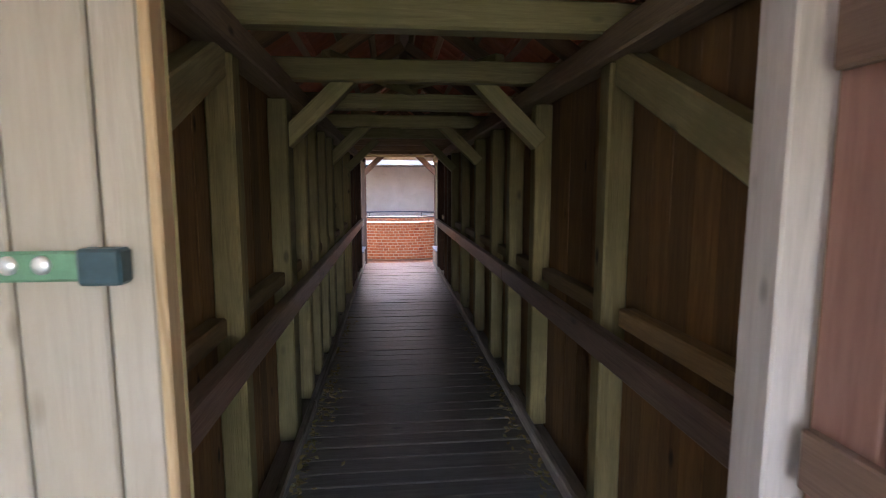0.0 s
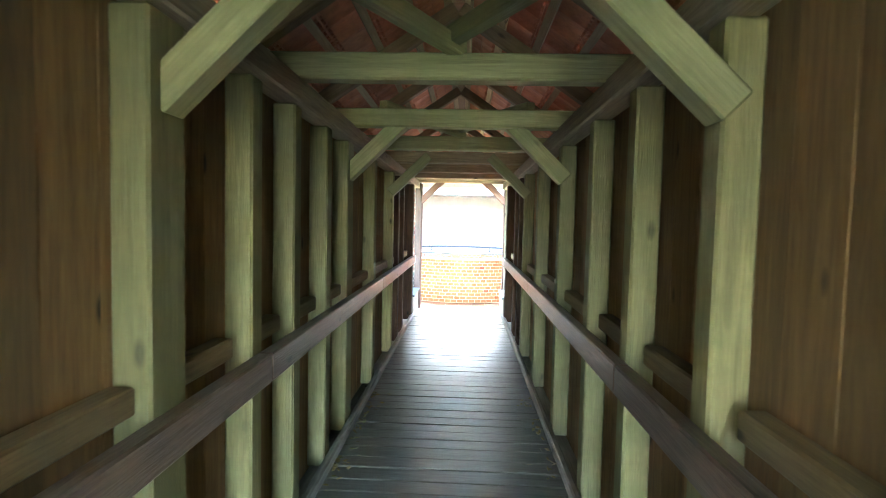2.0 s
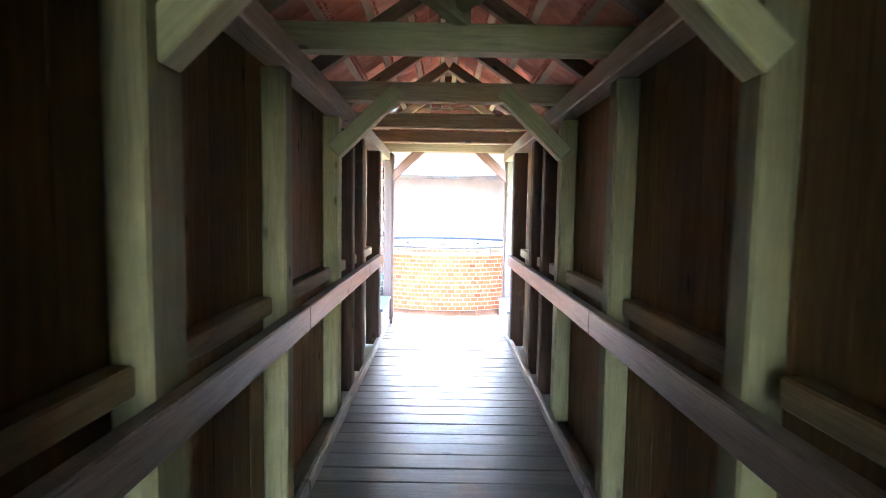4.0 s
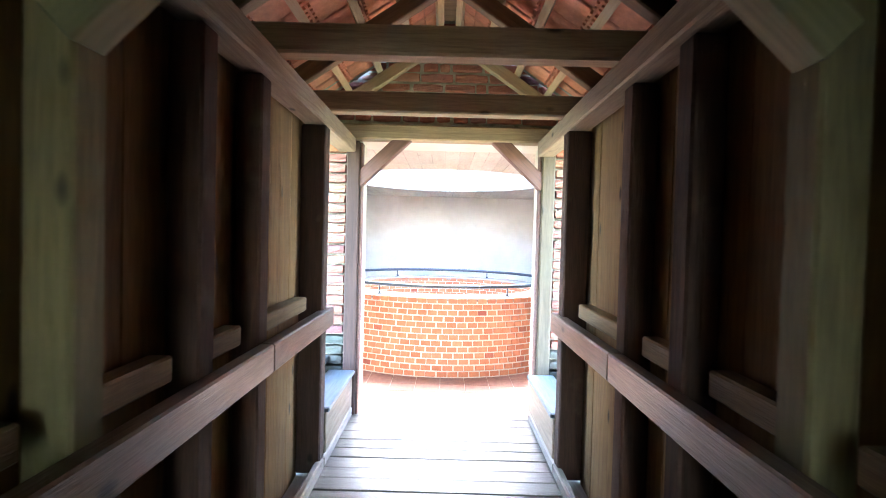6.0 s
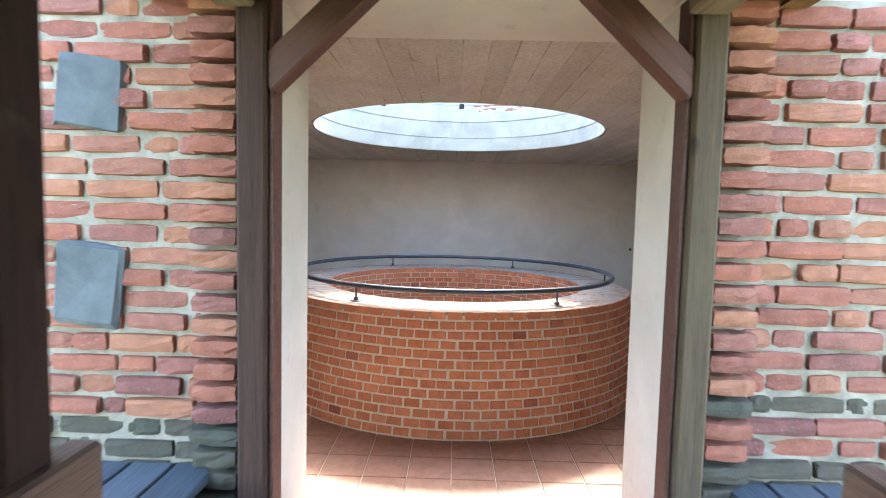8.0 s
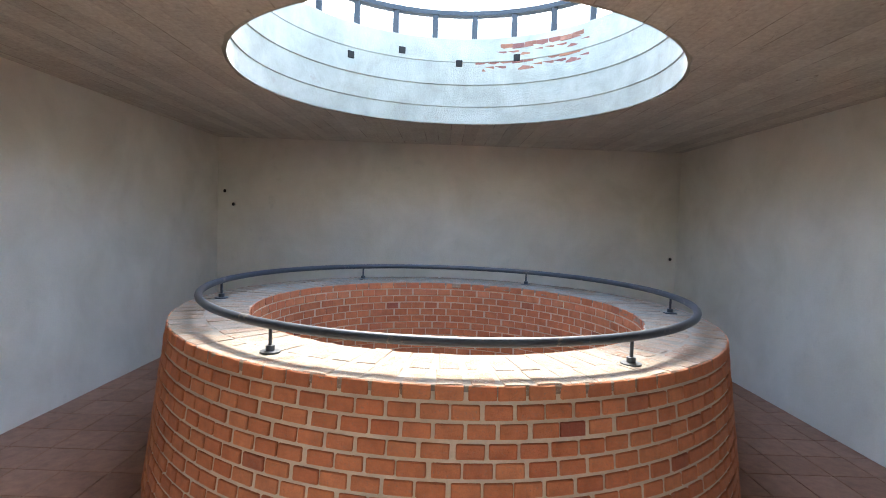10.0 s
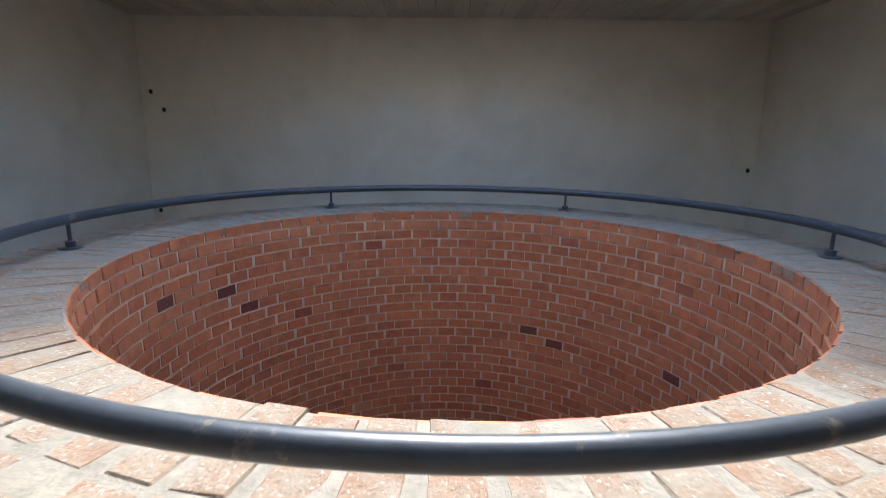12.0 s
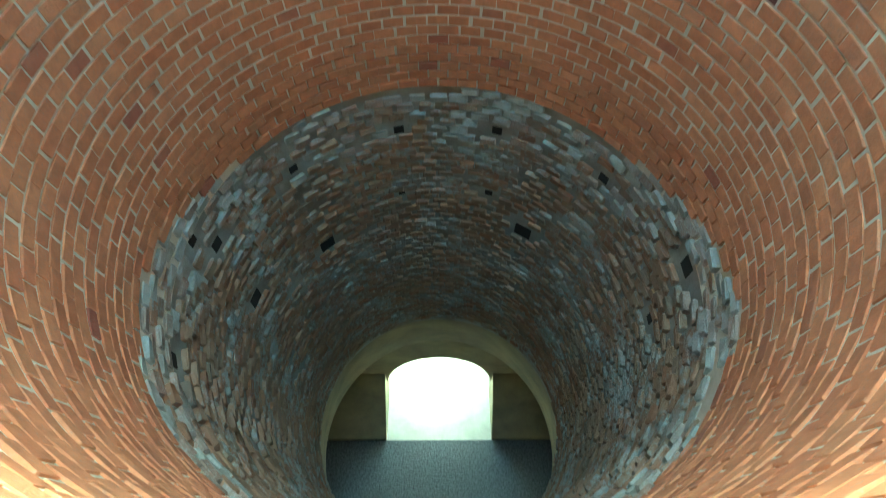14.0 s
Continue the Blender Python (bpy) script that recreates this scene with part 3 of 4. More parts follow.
# ---------------------------------------------------------------- room floor
bm = bmesh.new()
plate_with_hole(bm, -ROOM_X - 0.1, ROOM_X + 0.1, WALL_Y0 + 0.005, ROOM_Y + 0.1, FLOOR_Z - 0.2, FLOOR_Z - 0.008, 1.8, CX, CY)
room_floor = tagged(part("floor_room", bm, MORTAR), "red-brown tiled floor round the well", "floor", kind="structure")

# ---------------------------------------------------------------- the well
well = holder("brick_well", "round orange brick well head with a flat brick cap", "well")
N_OUT, R_TOP, R_BASE, R_IN = 92, 1.93, 2.06, 1.44
WELL_H = CAP_Z - FLOOR_Z
COURSE = WELL_H / 13
bm = bmesh.new()
lathe(bm, [(R_BASE - 0.006, FLOOR_Z - 0.02), (R_TOP - 0.006, CAP_Z - 0.03), (R_TOP - 0.01, CAP_Z - 0.028), (R_IN + 0.014, CAP_Z - 0.028)], 120, CX, CY)
part("mortar_core", bm, MORTAR, well, "pale mortar between the bricks")
bm = bmesh.new()
lathe(bm, [(R_IN + 0.0068, CAP_Z - 0.02), (R_IN + 0.0068, -0.9), (R_IN + 0.022, -1.1), (R_IN + 0.022, -1.36)], 120, CX, CY)
part("lining_bed", bm, LINEBED, well, "dusty brown mortar of the shaft lining")
bm = bmesh.new()
lathe(bm, [(R_TOP - 0.006, CAP_Z - 0.03), (R_TOP - 0.008, CAP_Z - 0.006), (R_TOP - 0.012, CAP_Z - 0.002), (R_IN + 0.012, CAP_Z - 0.002), (R_IN + 0.006, CAP_Z - 0.006), (R_IN + 0.006, CAP_Z - 0.03)], 120, CX, CY)
part("cap_bed", bm, CAPBED, well, "dusty grey mortar between the cap bricks")
lean = math.degrees(math.atan2(R_BASE - R_TOP, WELL_H))
heap_out, made = Heap(), 0
for row in range(13):
    z = FLOOR_Z + (row + 0.5) * COURSE
    r = R_BASE + (R_TOP - R_BASE) * (row + 0.5) / 13
    n = N_OUT
    w = 2 * math.pi * r / n
    mesh = block_mesh(round(w - 0.017, 3), 0.10, round(COURSE - 0.017, 3), 0.004, NEWBRICK, 0.0015, row % 4)
    off = rnd.random() * 0.2 + (0.5 if row % 2 else 0)
    for i in range(n):
        a = 2 * math.pi * (i + off + rnd.uniform(-0.05, 0.05)) / n
        rr = r - 0.05 + rnd.uniform(-0.002, 0.002)
        m = pose(CX + rr * math.cos(a), CY + rr * math.sin(a), z, 0, 0, math.degrees(a) + 90) @ pose(0, 0, 0, -lean, 0, rnd.uniform(-0.8, 0.8))
        front = abs((math.degrees(a) % 360) - 270) < 47
        if front and row >= 1:
            piece("brick", mesh, m, well)
            made += 1
        else:
            heap_out.add(mesh, m)
heap_out.make("outer_bricks", NEWBRICK, well, "orange red bricks of the well head")
# cap of bricks laid along the radius
n = 84
for ring, (r0, r1) in enumerate(((R_IN + 0.004, R_IN + 0.27), (R_IN + 0.278, R_TOP - 0.002))):
    for i in range(n):
        a = 2 * math.pi * (i + rnd.uniform(-0.05, 0.05)) / n
        rc = (r0 + r1) / 2 + (rnd.uniform(-0.004, 0.012) if ring == 0 else 0)
        w = 2 * math.pi * rc / n - 0.02
        mesh = block_mesh(round(w, 2), round(r1 - r0, 2), 0.05, 0.007, CAPBRICK, 0.0035, i % 7)
        piece("cap_brick", mesh, pose(CX + rc * math.cos(a), CY + rc * math.sin(a), CAP_Z - 0.026 + rnd.uniform(-0.002, 0.002), 0, 0, math.degrees(a) + 90), well)
SHAFT_END = -7.2


def lip(a):
    """Where the new lining ends over the old masonry: lower on the far side."""
    return -1.38 + 0.42 * min(1, max(0, (0.6 - math.sin(a)) / 0.9)) + 0.025 * noise.noise((a * 5, 0.4, 0.2))


# new brick lining inside
heap_in = Heap()
BURNT = [(172, 0.48), (156, 0.45), (66, -0.07), (24, -0.04), (57, -0.14), (151, 0.28)]   # degrees and height of the dark bricks
n, ch = 66, 0.07
for row in range(31):
    z = CAP_Z - (row + 0.5) * ch
    w = 2 * math.pi * R_IN / n
    mesh = block_mesh(round(w - 0.012, 3), 0.08, round(ch - 0.011, 3), 0.002, NEWBRICK, 0.002, row % 5)
    off = (0.5 if row % 2 else 0) + rnd.uniform(-0.1, 0.1)
    for i in range(n):
        a = 2 * math.pi * (i + off + rnd.uniform(-0.05, 0.05)) / n
        rr = R_IN + 0.04 + rnd.uniform(-0.0025, 0.0025)
        m = pose(CX + rr * math.cos(a), CY + rr * math.sin(a), z, 0, 0, math.degrees(a) + 90 + rnd.uniform(-0.8, 0.8))
        deg = math.degrees(a) % 360
        if z < lip(a):
            continue
        if any(abs(z - bz) < ch / 2 and abs(deg - bd) < 180 / n for bd, bz in BURNT):
            piece("burnt_brick", block_mesh(round(w - 0.012, 3), 0.08, round(ch - 0.011, 3), 0.002, BURNTBRICK, 0.002, row % 5), m, well)
        elif 58 < deg < 122 and row < 14:
            piece("lining_brick", mesh, m, well)
        else:
            heap_in.add(mesh, m)
heap_in.make("lining_bricks", NEWBRICK, well, "orange red bricks lining the shaft")
# old shaft below
bm = bmesh.new()
lathe(bm, [(R_IN + 0.035, -1.35), (R_IN + 0.035, -4.2), (R_IN + 0.10, -5.8)], 96, CX, CY)
part("old_shaft", bm, SHAFTCOAT, well, "grey lime smeared old masonry of the shaft")
bm = bmesh.new()
lathe(bm, [(R_IN + 0.10, -5.8), (R_IN + 0.3, SHAFT_END), (R_IN + 0.6, SHAFT_END)], 96, CX, CY)
part("lower_shaft", bm, SHAFTLOW, well, "ochre damp lower masonry of the shaft")
HOLES = [(102, -1.78, 0.08), (72, -1.75, 0.08), (136, -1.75, 0.07), (37, -1.69, 0.08), (2, -1.47, 0.11), (167, -1.67, 0.09), (172, -1.42, 0.07), (-159, -1.40, 0.09),
         (72, -2.54, 0.07), (103, -2.58, 0.06), (57, -2.93, 0.17), (134, -2.87, 0.15), (167, -2.49, 0.13), (-32, -1.13, 0.09), (0, -2.13, 0.07)]
heap_old, heap_lime = Heap(), Heap()
z = -0.91
row = 0
while z > -5.7:
    h = 0.08
    n = 58
    rbase = R_IN + max(0, (-4.2 - z) / 1.6) * 0.065
    for i in range(n):
        a = 2 * math.pi * (i + (0.5 if row % 2 else 0) + rnd.uniform(-0.12, 0.12)) / n
        under = lip(a) - z
        if under < 0.01 or rnd.random() < 0.05:
            continue
        if any(abs(z - hz) < hs / 2 + 0.03 and abs(((math.degrees(a) - hd + 180) % 360) - 180) < 4.5 + hs * 18 for hd, hz, hs in HOLES):
            continue
        w = 2 * math.pi * rbase / n - rnd.uniform(0.012, 0.04)
        rr = rbase + (0.04 if z > -1.4 else 0.045) + rnd.uniform(-0.012, 0.014)
        mesh = block_mesh(round(w, 2), 0.08, 0.064, 0.008, SHAFTBRICK, 0.007, i % 6)
        (heap_lime if under < 0.16 or (under < 0.5 and rnd.random() < 0.5) else heap_old).add(mesh, pose(CX + rr * math.cos(a), CY + rr * math.sin(a), z, 0, 0, math.degrees(a) + 90 + rnd.uniform(-2, 2)))
    z -= h
    row += 1
heap_lime.make("lime_collar_bricks", LIMEBRICK, well, "light lime coated bricks at the top of the old shaft")
heap_old.make("old_bricks", SHAFTBRICK, well, "lime smeared old bricks")
# Each putlog hole is a shallow block, its inner shade painted near-black.
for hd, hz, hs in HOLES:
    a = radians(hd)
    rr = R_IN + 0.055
    piece("putlog_hole", block_mesh(hs, 0.05, hs, 0.004, HOLLOW_SHADE), pose(CX + rr * math.cos(a), CY + rr * math.sin(a), hz, 0, 0, hd + 90), well)

# chamber at the foot of the tower, open through an arch
base = holder("wall_base", "ochre masonry at the foot of the tower with an arch", "wall", kind="structure")
BX, BY0, BY1 = 2.7, 14.8, 18.9
box("base_wall", -3.6, -BX, WALL_Y1, ROOM_Y + 0.4, GROUND_Z, -0.3, SHAFTLOW, base, bevel=0)
box("base_wall", BX, 3.6, WALL_Y1, ROOM_Y + 0.4, GROUND_Z, -0.3, SHAFTLOW, base, bevel=0)
box("base_wall", -BX, BX, WALL_Y1, BY0, GROUND_Z, -0.3, SHAFTLOW, base, bevel=0)


def arch_wall(bm, x0, x1, y0, y1, z0, z1, half, spring, rise):
    n = 20
    pts = [(-half, z0)] + [(-half * math.cos(math.pi * i / n), spring + rise * math.sin(math.pi * i / n)) for i in range(n + 1)] + [(half, z0)]
    top = [(x0, z0)] + [(x0 + (x1 - x0) * i / n, z1) for i in range(n + 1)] + [(x1, z0)]
    for yy0 in (y0, y1):
        a = [bm.verts.new((x, yy0, z)) for x, z in pts]
        b = [bm.verts.new((x, yy0, z)) for x, z in top]
        for i in range(len(pts) - 1):
            bm.faces.new((a[i], a[i + 1], b[i + 1], b[i]))
        if yy0 == y0:
            first = a
    for i in range(len(pts) - 1):
        bm.faces.new((first[i], a[i], a[i + 1], first[i + 1]))


bm = bmesh.new()
arch_wall(bm, -BX, BX, BY1, BY1 + 1.2, GROUND_Z, -7.2, 1.12, -10.0, 1.9)
part("arch_wall", bm, SHAFTLOW, base)
for side in (-1, 1):
    bm = bmesh.new()
    a, b = sorted((side * 1.1, side * (BX - 0.01)))
    add_box(bm, a, b, 17.8, BY1 - 0.004, GROUND_Z, -9.1)
    for v in bm.verts:
        if v.co.z > -9.5 and v.co.y < 18:
            v.co.z = -10.0
    part("wing_wall", bm, SHAFTLOW, base)
bm = bmesh.new()
plate_with_hole(bm, -BX, BX, BY0, BY1 + 1.2, SHAFT_END, SHAFT_END + 0.3, R_IN + 0.3, CX, CY)
part("chamber_vault", bm, SHAFTLOW, base)
bm = bmesh.new()
add_box(bm, -BX, BX, BY0, 17.8, GROUND_Z - 0.2, GROUND_Z + 0.05)
tagged(part("gravel", bm, GRAVEL), "grey gravel at the bottom of the shaft", "gravel", kind="structure")

# Added path; its pale colour and near edge carry the glare beyond the arch.
bm = bmesh.new()
add_box(bm, -BX, BX, 17.804, 34.0, GROUND_Z - 0.2, GROUND_Z + 0.02)
tagged(part("path", bm, GLARE_GROUND), "added pale sunlit path, coloured for glare, outside the foot of the tower", "path", kind="structure")

# ring rail on the cap
rail = holder("ring_rail", "dark blue-grey painted steel pipe ring on short brackets", "rail")
R_RAIL = 1.755
bm = bmesh.new()
RAIL_Z, seg, tube = CAP_Z + 0.136, 120, 12
grid = [[bm.verts.new((CX + (R_RAIL + 0.024 * math.cos(q)) * math.cos(p), CY + (R_RAIL + 0.024 * math.cos(q)) * math.sin(p), RAIL_Z + 0.024 * math.sin(q)))
         for q in [2 * math.pi * j / tube for j in range(tube)]] for p in [2 * math.pi * i / seg for i in range(seg)]]
for i in range(seg):
    for j in range(tube):
        bm.faces.new((grid[i][j], grid[(i + 1) % seg][j], grid[(i + 1) % seg][(j + 1) % tube], grid[i][(j + 1) % tube]))
part("pipe", bm, PIPE, rail, smooth=True)
for k in range(6):
    a = radians(60 * k + 0.6)
    x, y = CX + R_RAIL * math.cos(a), CY + R_RAIL * math.sin(a)
    bm = bmesh.new()
    lathe(bm, [(0.009, CAP_Z + 0.03), (0.009, RAIL_Z)], 12, x, y)
    br = part("bracket", bm, PIPE, rail)
    bm = bmesh.new()
    lathe(bm, [(0.0, CAP_Z - 0.001), (0.05, CAP_Z - 0.001), (0.05, CAP_Z + 0.007), (0.022, CAP_Z + 0.009), (0.022, CAP_Z + 0.035), (0.0, CAP_Z + 0.037)], 20, x, y)
    part("foot_plate", bm, PIPE, br)

# ---------------------------------------------------------------- portal and niche
portal = holder("portal_frame", "worn dark timber door frame with slanting braces", "door frame")
PC = 0.053
for side in (-1, 1):
    a, b = PC + side * 0.81, PC + side * 0.925
    box("post", min(a, b), max(a, b), PORTAL_Y - 0.07, PORTAL_Y + 0.07, 0.0, 2.45, WORN_AND_SHADED_POST if side < 0 else GREYPOST, portal, bevel=0.01)
    a, b = PC + side * 0.79, PC + side * 0.809
    box("lining_strip", min(a, b), max(a, b), PORTAL_Y - 0.04, PORTAL_Y + 0.066, 0.0, 2.44, BRACEWOOD, portal, "dark red-brown lining strip", bevel=0.004)
    beam("knee_brace", (PC + side * 0.84, PORTAL_Y, 2.09), (PC + side * 0.38, PORTAL_Y, 2.53), 0.10, 0.12, BRACEWOOD, portal)
box("header", PC - 1.05, PC + 1.05, PORTAL_Y - 0.078, PORTAL_Y + 0.078, 2.467, 2.60, HEADWOOD, portal, bevel=0.012)

for side in (-1, 1):
    bench = holder("bench", "blue-grey plank bench beside the brick wall", "bench", "benches")
    for k in range(4):
        a = PC + side * (1.05 + k * 0.185)
        b = a + side * 0.175
        box("seat_board", min(a, b), max(a, b), 12.1, 13.28, 0.48, 0.52, BENCHWOOD, bench, bevel=0.006)
    for yy in (12.3, 13.1):
        a, b = PC + side * 1.12, PC + side * 1.72
        box("leg", min(a, b), max(a, b), yy - 0.04, yy + 0.04, -0.05, 0.478, BENCHWOOD, bench)
    box("niche_floor", min(side * 0.97, side * 2.2) + MID, max(side * 0.97, side * 2.2) + MID, 11.9, 13.31, -0.25, -0.05, KERB, floor, bevel=0)
    eave = holder("eave_soffit", "brown boarded eave beyond the wall plate", "soffit", kind="structure")
    for k in range(3):
        a = MID + side * (0.97 + k * 0.11)
        b = a + side * 0.105
        box("soffit_board", min(a, b), max(a, b), 2.4, 13.28, 2.44 - 0.012 * k, 2.46 - 0.012 * k, BOARD, eave, bevel=0)
    # Added boards that shut daylight out between soffit and roof edge.
    for y0, y1, low in ((2.4, 12.07, 2.32), (12.072, 13.28, 2.46)):
        a, b = MID + side * 1.29, MID + side * 1.345
        box("fascia_board", min(a, b), max(a, b), y0, y1, low, 2.68, BOARD, eave, bevel=0)

# entrance doors
door = holder("door_1", "cream painted board door leaf with a steel bolt, closed", "door", kind="structure")
y0, y1 = DOOR_Y - 0.04, DOOR_Y + 0.0
xs = [EX + x for x in (-0.475, -0.57, -0.74, -0.91, -1.08, -1.32)]
for a, b in zip(xs[1:], xs):
    box("board", a + 0.003, b - 0.003, y0, y1, 0.0, 2.6, CREAM, door, bevel=0.006)
box("edge_strip", EX - 0.474, EX - 0.452, y0 - 0.012, y1 + 0.01, 0.0, 2.6, CREAM_EDGE, door, "bare worn edge of the leaf", bevel=0.004)
box("strap", EX - 1.1, EX - 0.60, y0 - 0.014, y0 - 0.002, EZ + 1.615, EZ + 1.675, GREENPAINT, door, "green painted steel strap")
box("lock_case", EX - 0.595, EX - 0.515, y0 - 0.05, y0 - 0.002, EZ + 1.612, EZ + 1.682, LOCKBLUE, door, "dark blue-green lock case")
for x in (-0.675, -0.735):
    bm = bmesh.new()
    bmesh.ops.create_uvsphere(bm, u_segments=14, v_segments=8, radius=0.019)
    bmesh.ops.transform(bm, matrix=Matrix.Translation((EX + x, y0 - 0.014, EZ + 1.648)) @ Matrix.Diagonal((1, 0.5, 1, 1)), verts=bm.verts[:])
    part("bolt", bm, BOLTHEAD, door, smooth=True)
frame_1 = holder("door_frame", "grey painted timber frame of the entrance", "door frame", kind="structure")
box("jamb", EX + 0.833, EX + 0.945, DOOR_Y - 0.06, DOOR_Y + 0.06, 0.0, 2.62, GREYJAMB, frame_1)
box("jamb", EX - 1.46, EX - 1.33, DOOR_Y - 0.06, DOOR_Y + 0.06, 0.0, 2.62, GREYJAMB, frame_1)
box("stop", EX - 0.47, EX - 0.447, DOOR_Y + 0.002, DOOR_Y + 0.014, 0.0, 2.6, POST, frame_1)
box("head", EX - 1.46, EX + 0.945, DOOR_Y - 0.06, DOOR_Y + 0.06, 2.622, 2.76, GREYJAMB, frame_1)
for k in range(17):
    x = EX - 1.5 + k * 0.18
    box("gable_board", x, x + 0.176, DOOR_Y - 0.03, DOOR_Y + 0.0, 2.762, max(2.80, 3.50 - abs(x + 0.09 - MID) * 0.75), BOARD, frame_1, bevel=0)
box("side_board", EX + 0.947, EX + 1.50, DOOR_Y - 0.03, DOOR_Y + 0.0, -0.2, 2.76, BOARD, frame_1, bevel=0)
# Unseen walls and ceiling, added to cut the daylight that enters the bridge.
entry_screen = holder("wall_entry_screen", "added unseen plaster walls that limit daylight at the entrance", "wall", kind="structure")
for x0, x1, y0, y1, z0, z1 in ((-2.1, -1.9, -3.6, 0.9, -0.3, 3.9), (1.9, 2.1, -3.6, 0.9, -0.3, 3.9), (-1.9, -1.462, 0.84, 0.9, -0.3, 3.7), (1.502, 1.9, 0.84, 0.9, -0.3, 3.7),
                               (-1.9, 1.9, -3.6, -3.4, 2.3, 3.7), (-1.9, -1.0, -3.6, -3.4, -0.3, 2.298), (1.5, 1.9, -3.6, -3.4, -0.3, 2.298),
                               (-2.1, 2.1, -3.6, 0.59, GROUND_Z, -0.302)):
    box("entry_screen_wall", EX + x0, EX + x1, EY + y0, EY + y1, z0, z1, WALLPAINT, entry_screen, bevel=0)
bm = bmesh.new()
add_box(bm, EX - 2.1, EX + 2.1, EY - 3.6, EY + 0.68, 3.702, 3.9)
tagged(part("ceiling_entry_screen", bm, WALLPAINT), "added unseen plaster ceiling that limits daylight at the entrance", "ceiling", kind="structure")
leaf = holder("door_2", "faded red-brown board door leaf standing open", "door", kind="structure")
for k in range(5):
    box("board", EX + 0.915, EX + 0.955, DOOR_Y - 0.08 - 0.17 * (k + 1), DOOR_Y - 0.08 - 0.17 * k - 0.004, 0.0, 2.6, REDDOOR, leaf)
box("latch", EX - 0.53, EX - 0.49, y0 - 0.03, y0 - 0.002, 1.19, 1.25, BOLTHEAD, door, "small zinc latch")
for z in (0.3, 1.1, 2.0):
    box("batten", EX + 0.88, EX + 0.913, DOOR_Y - 0.9, DOOR_Y - 0.1, z, z + 0.14, REDBATTEN, leaf)

# ---------------------------------------------------------------- brick face of the tower beside the portal
COURSE_OLD = 0.0905


def old_brick_face(x0, x1, z0, z1, strip=None):
    """Old bricks of uneven length before grey mortar; strip: a proud column of header bricks beside the portal."""
    box("mortar_bed", x0, x1, WALL_Y0 - 0.036, WALL_Y0 - 0.002, z0 - 0.02, z1 + 0.02, OLDMORTAR, tower, bevel=0)
    rows = int((z1 - z0) / COURSE_OLD)
    for row in range(rows):
        z = z0 + (row + 0.5) * COURSE_OLD
        # Courses below about 0.74 m get the mossy brick, toned darker than the rest.
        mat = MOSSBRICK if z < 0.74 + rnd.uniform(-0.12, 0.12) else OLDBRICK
        x = x0 - rnd.uniform(0, 0.2)
        while x < x1:
            w = rnd.choice((0.30, 0.30, 0.32, 0.15, 0.16, 0.28)) if rnd.random() < 0.92 else 0.10
            a, b = max(x, x0), min(x + w, x1)
            if strip and strip[0] < 0:
                b = min(b, strip[0] + 0.02)
            elif strip:
                a = max(a, strip[1] - 0.02)
            if b - a > 0.05:
                gap = rnd.choice((0.008, 0.012, 0.026))
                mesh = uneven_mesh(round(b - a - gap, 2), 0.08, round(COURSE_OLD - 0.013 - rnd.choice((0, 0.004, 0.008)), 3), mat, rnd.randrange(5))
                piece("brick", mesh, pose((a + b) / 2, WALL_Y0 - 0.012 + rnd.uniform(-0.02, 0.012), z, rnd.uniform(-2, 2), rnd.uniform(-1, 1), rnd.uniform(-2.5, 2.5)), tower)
            x += w
        if strip:
            w = strip[1] - strip[0] + rnd.uniform(-0.012, 0.012)
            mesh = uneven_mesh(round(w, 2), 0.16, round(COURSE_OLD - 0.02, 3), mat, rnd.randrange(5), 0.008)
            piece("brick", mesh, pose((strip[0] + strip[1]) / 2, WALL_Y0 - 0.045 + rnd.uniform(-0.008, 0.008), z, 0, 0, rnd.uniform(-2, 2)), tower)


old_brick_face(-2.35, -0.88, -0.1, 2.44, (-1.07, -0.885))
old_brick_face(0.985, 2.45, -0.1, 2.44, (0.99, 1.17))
old_brick_face(-1.28, 1.36, 2.64, 3.60)
for x, z, w, h in ((-1.50, 2.04, 0.27, 0.29), (-1.52, 1.27, 0.27, 0.34)):
    piece("stone_slab", block_mesh(w, 0.10, h, 0.02, STONE, 0.012, int(z)), pose(x, WALL_Y0 - 0.03, z, 0, 4, 3), tower)

# gable rafters against the brick
gable = holder("gable_truss", "pale brown rafter pair against the brick gable", "truss")
for side in (-1, 1):
    beam("rafter", (MID + side * 1.0, 13.20, 2.72), (MID + side * 0.0, 13.20, 3.40), 0.08, 0.10, PALE_X, gable)

# ---------------------------------------------------------------- lantern above the drum
for k in range(26):
    a = 2 * math.pi * k / 26
    box("post", CX + 1.80 * math.cos(a) - 0.03, CX + 1.80 * math.cos(a) + 0.03, CY + 1.80 * math.sin(a) - 0.03, CY + 1.80 * math.sin(a) + 0.03, 3.42, 3.72, IRON, drum, bevel=0)
bm = bmesh.new()
lathe(bm, [(1.76, 3.72), (1.86, 3.72), (1.86, 3.77), (1.76, 3.77)], 64, CX, CY, close=True)
part("top_ring", bm, IRON, drum)
for row in range(4):
    for k in range(9):
        a = radians(40 + k * 4.6 + (2.6 if row % 2 else 0))
        if rnd.random() < 0.2:
            continue
        piece("brick", block_mesh(0.135, 0.06, 0.062, 0.006, OLDBRICK, 0.004, k % 4), pose(CX + (OCULUS + 0.036) * math.cos(a), CY + (OCULUS + 0.036) * math.sin(a), 3.10 + row * 0.075, 0, 0, math.degrees(a) + 90), drum)
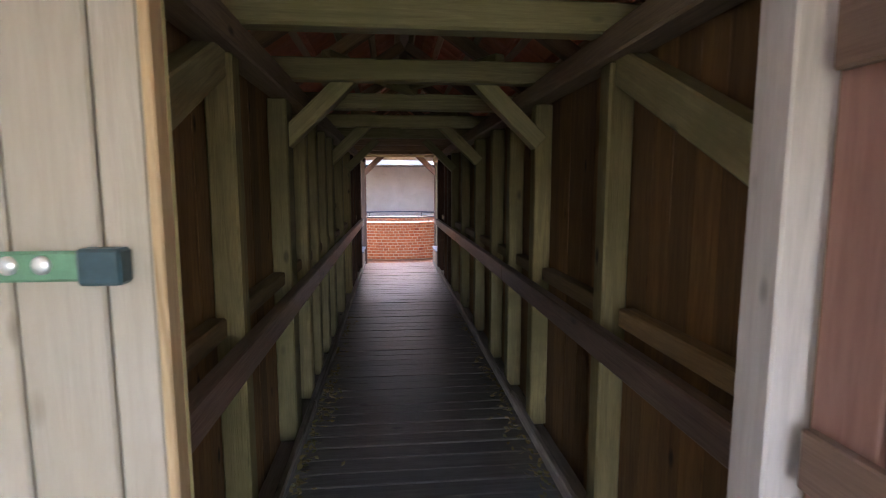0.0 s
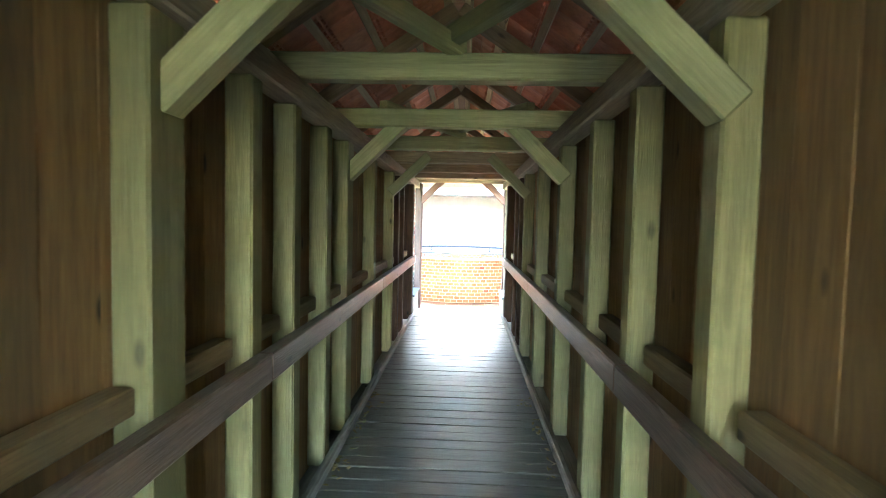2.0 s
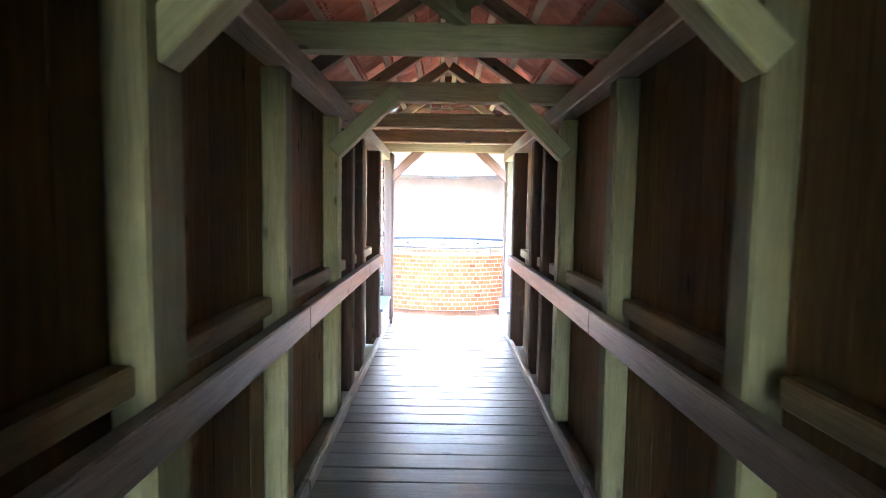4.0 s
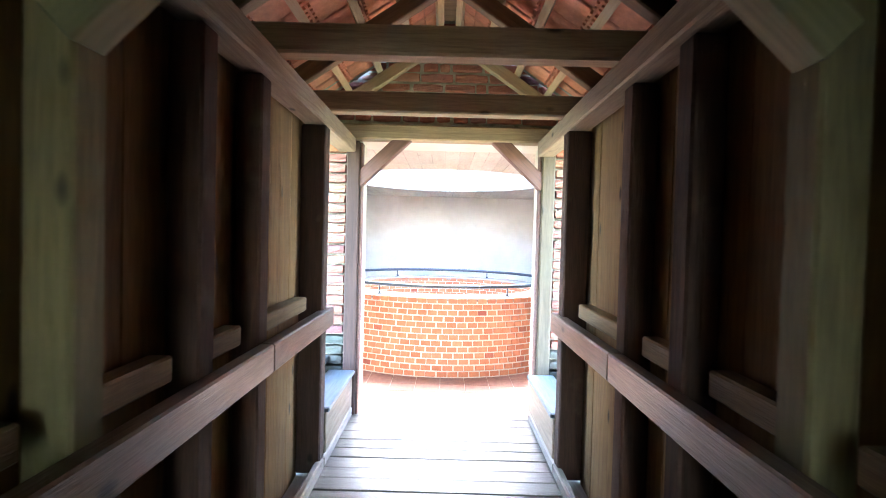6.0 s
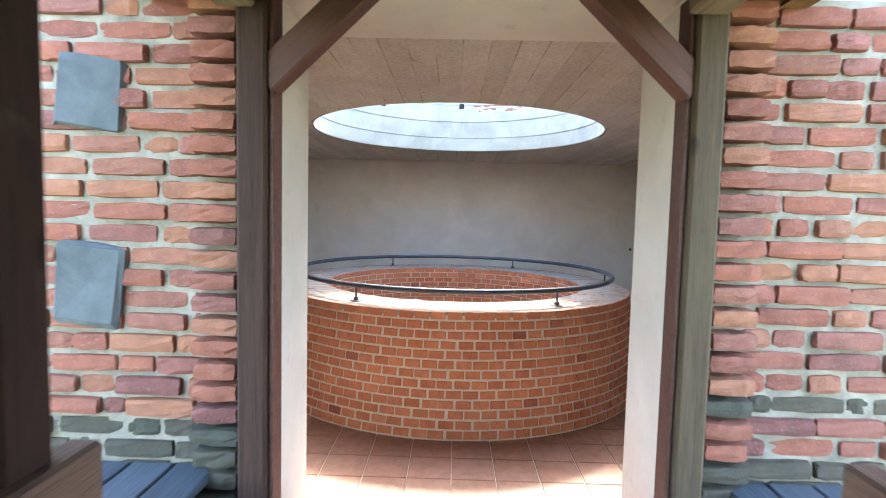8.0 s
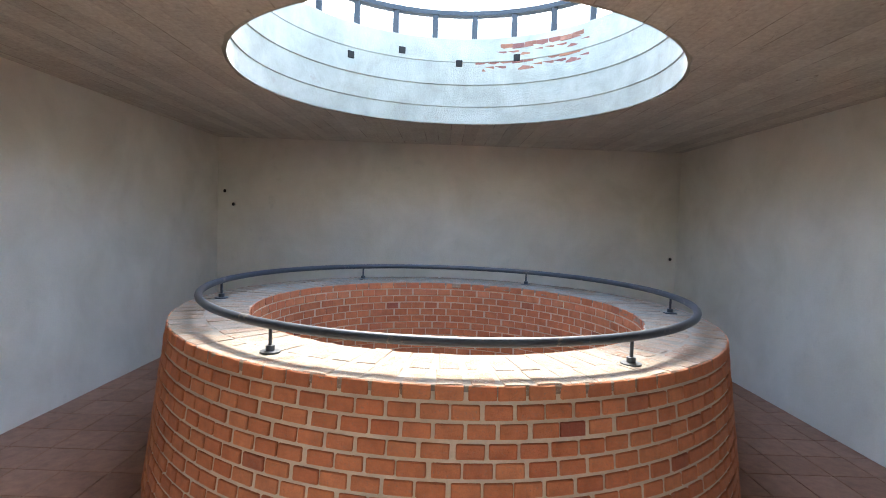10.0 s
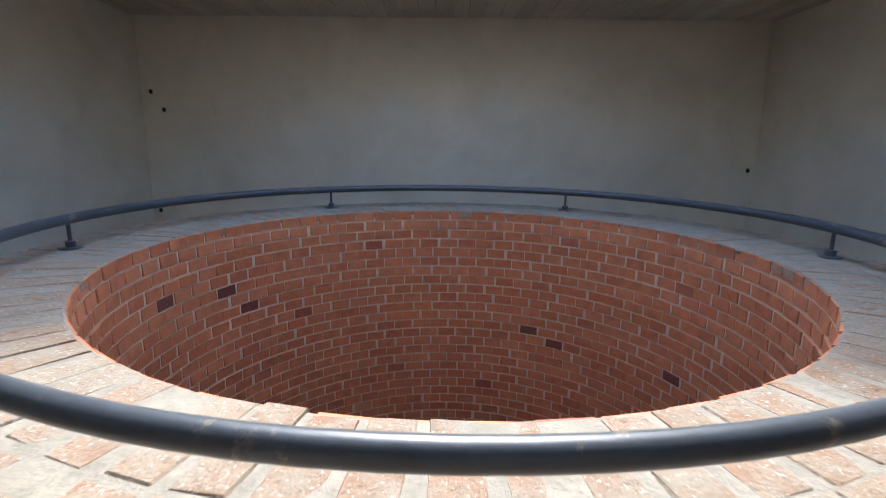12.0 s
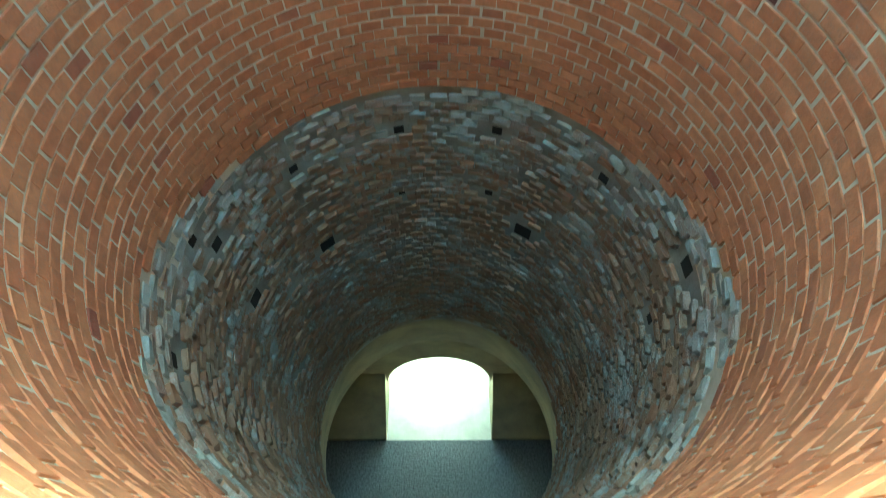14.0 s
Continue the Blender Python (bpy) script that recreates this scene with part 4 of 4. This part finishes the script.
# Black blocks colour in the shade of small holes in the drum.
for deg, z in ((110, 3.25), (88, 3.16), (66, 3.2), (130, 3.1)):
    a = radians(deg)
    piece("socket", block_mesh(0.07, 0.05, 0.07, 0.004, HOLLOW_SHADE), pose(CX + (OCULUS + 0.02) * math.cos(a), CY + (OCULUS + 0.02) * math.sin(a), z, 0, 0, deg + 90), drum)

# raised black dots stand in for shaded nail holes in the room wall
for x, z in ((-3.10, 1.78), (-2.98, 1.60), (3.12, 1.05), (-3.12, 0.55)):
    bm = bmesh.new()
    bmesh.ops.create_uvsphere(bm, u_segments=10, v_segments=6, radius=0.02)
    bmesh.ops.transform(bm, matrix=Matrix.Translation((x, ROOM_Y - 0.008, z)) @ Matrix.Diagonal((1, 0.8, 1.2, 1)), verts=bm.verts[:])
    tagged(part("nail_hole_dot", bm, HOLLOW_SHADE), "raised black dot standing in for a shaded nail hole in the plastered wall", "plug", "wall plugs")

# ---------------------------------------------------------------- floor tiles of the room
far_floor = Heap()
TW = 0.30
tile_block = block_mesh(TW - 0.006, TW - 0.006, 0.03, 0.003, FLOORTILE)
for i in range(22):
    for j in range(24):
        x, y = -3.3 + (i + 0.5) * TW, WALL_Y0 + 0.01 + (j + 0.5) * TW
        if math.hypot(x - CX, y - CY) < 1.75 or y > ROOM_Y - 0.1 or abs(x) > ROOM_X - 0.02:
            continue
        if y < WALL_Y1 + 0.1 and not (OPEN_L + 0.0 < x < OPEN_R):
            continue
        m = pose(x, y, FLOOR_Z - 0.015 + rnd.uniform(-0.001, 0.001))
        if y < 15.4 and abs(x) < 3:
            piece("tile", tile_block, m, room_floor)
        else:
            far_floor.add(tile_block, m)
far_floor.make("tiles", FLOORTILE, room_floor, "red-brown floor tiles")

# dry leaves along the kerbs
litter = Heap()
leafm = bmesh.new()
pts = [(-0.022, 0, 0.004), (0, -0.011, 0), (0.024, 0, 0.006), (0, 0.012, 0.008)]
top = [leafm.verts.new(p) for p in pts]
low = [leafm.verts.new((x, y, z - 0.002)) for x, y, z in pts]
leafm.faces.new(top), leafm.faces.new(low)
for i in range(4):
    j = (i + 1) % 4
    leafm.faces.new((top[i], low[i], low[j], top[j]))
leafm = finish(leafm, "leaf", LEAF)
for k in range(520):
    side = -1 if rnd.random() < 0.62 else 1
    y = rnd.choice((rnd.uniform(2.6, 8.2), rnd.uniform(3.4, 6.2)))
    d = abs(rnd.gauss(0, 0.07))
    litter.add(leafm, pose(MID + side * (0.775 - d), y, 0.004 + rnd.uniform(0, 0.012), rnd.uniform(-25, 25), rnd.uniform(-25, 25), rnd.uniform(0, 360)))
litter.make("leaf_litter", LEAF, None, "dry brown leaves lying along the kerb boards")
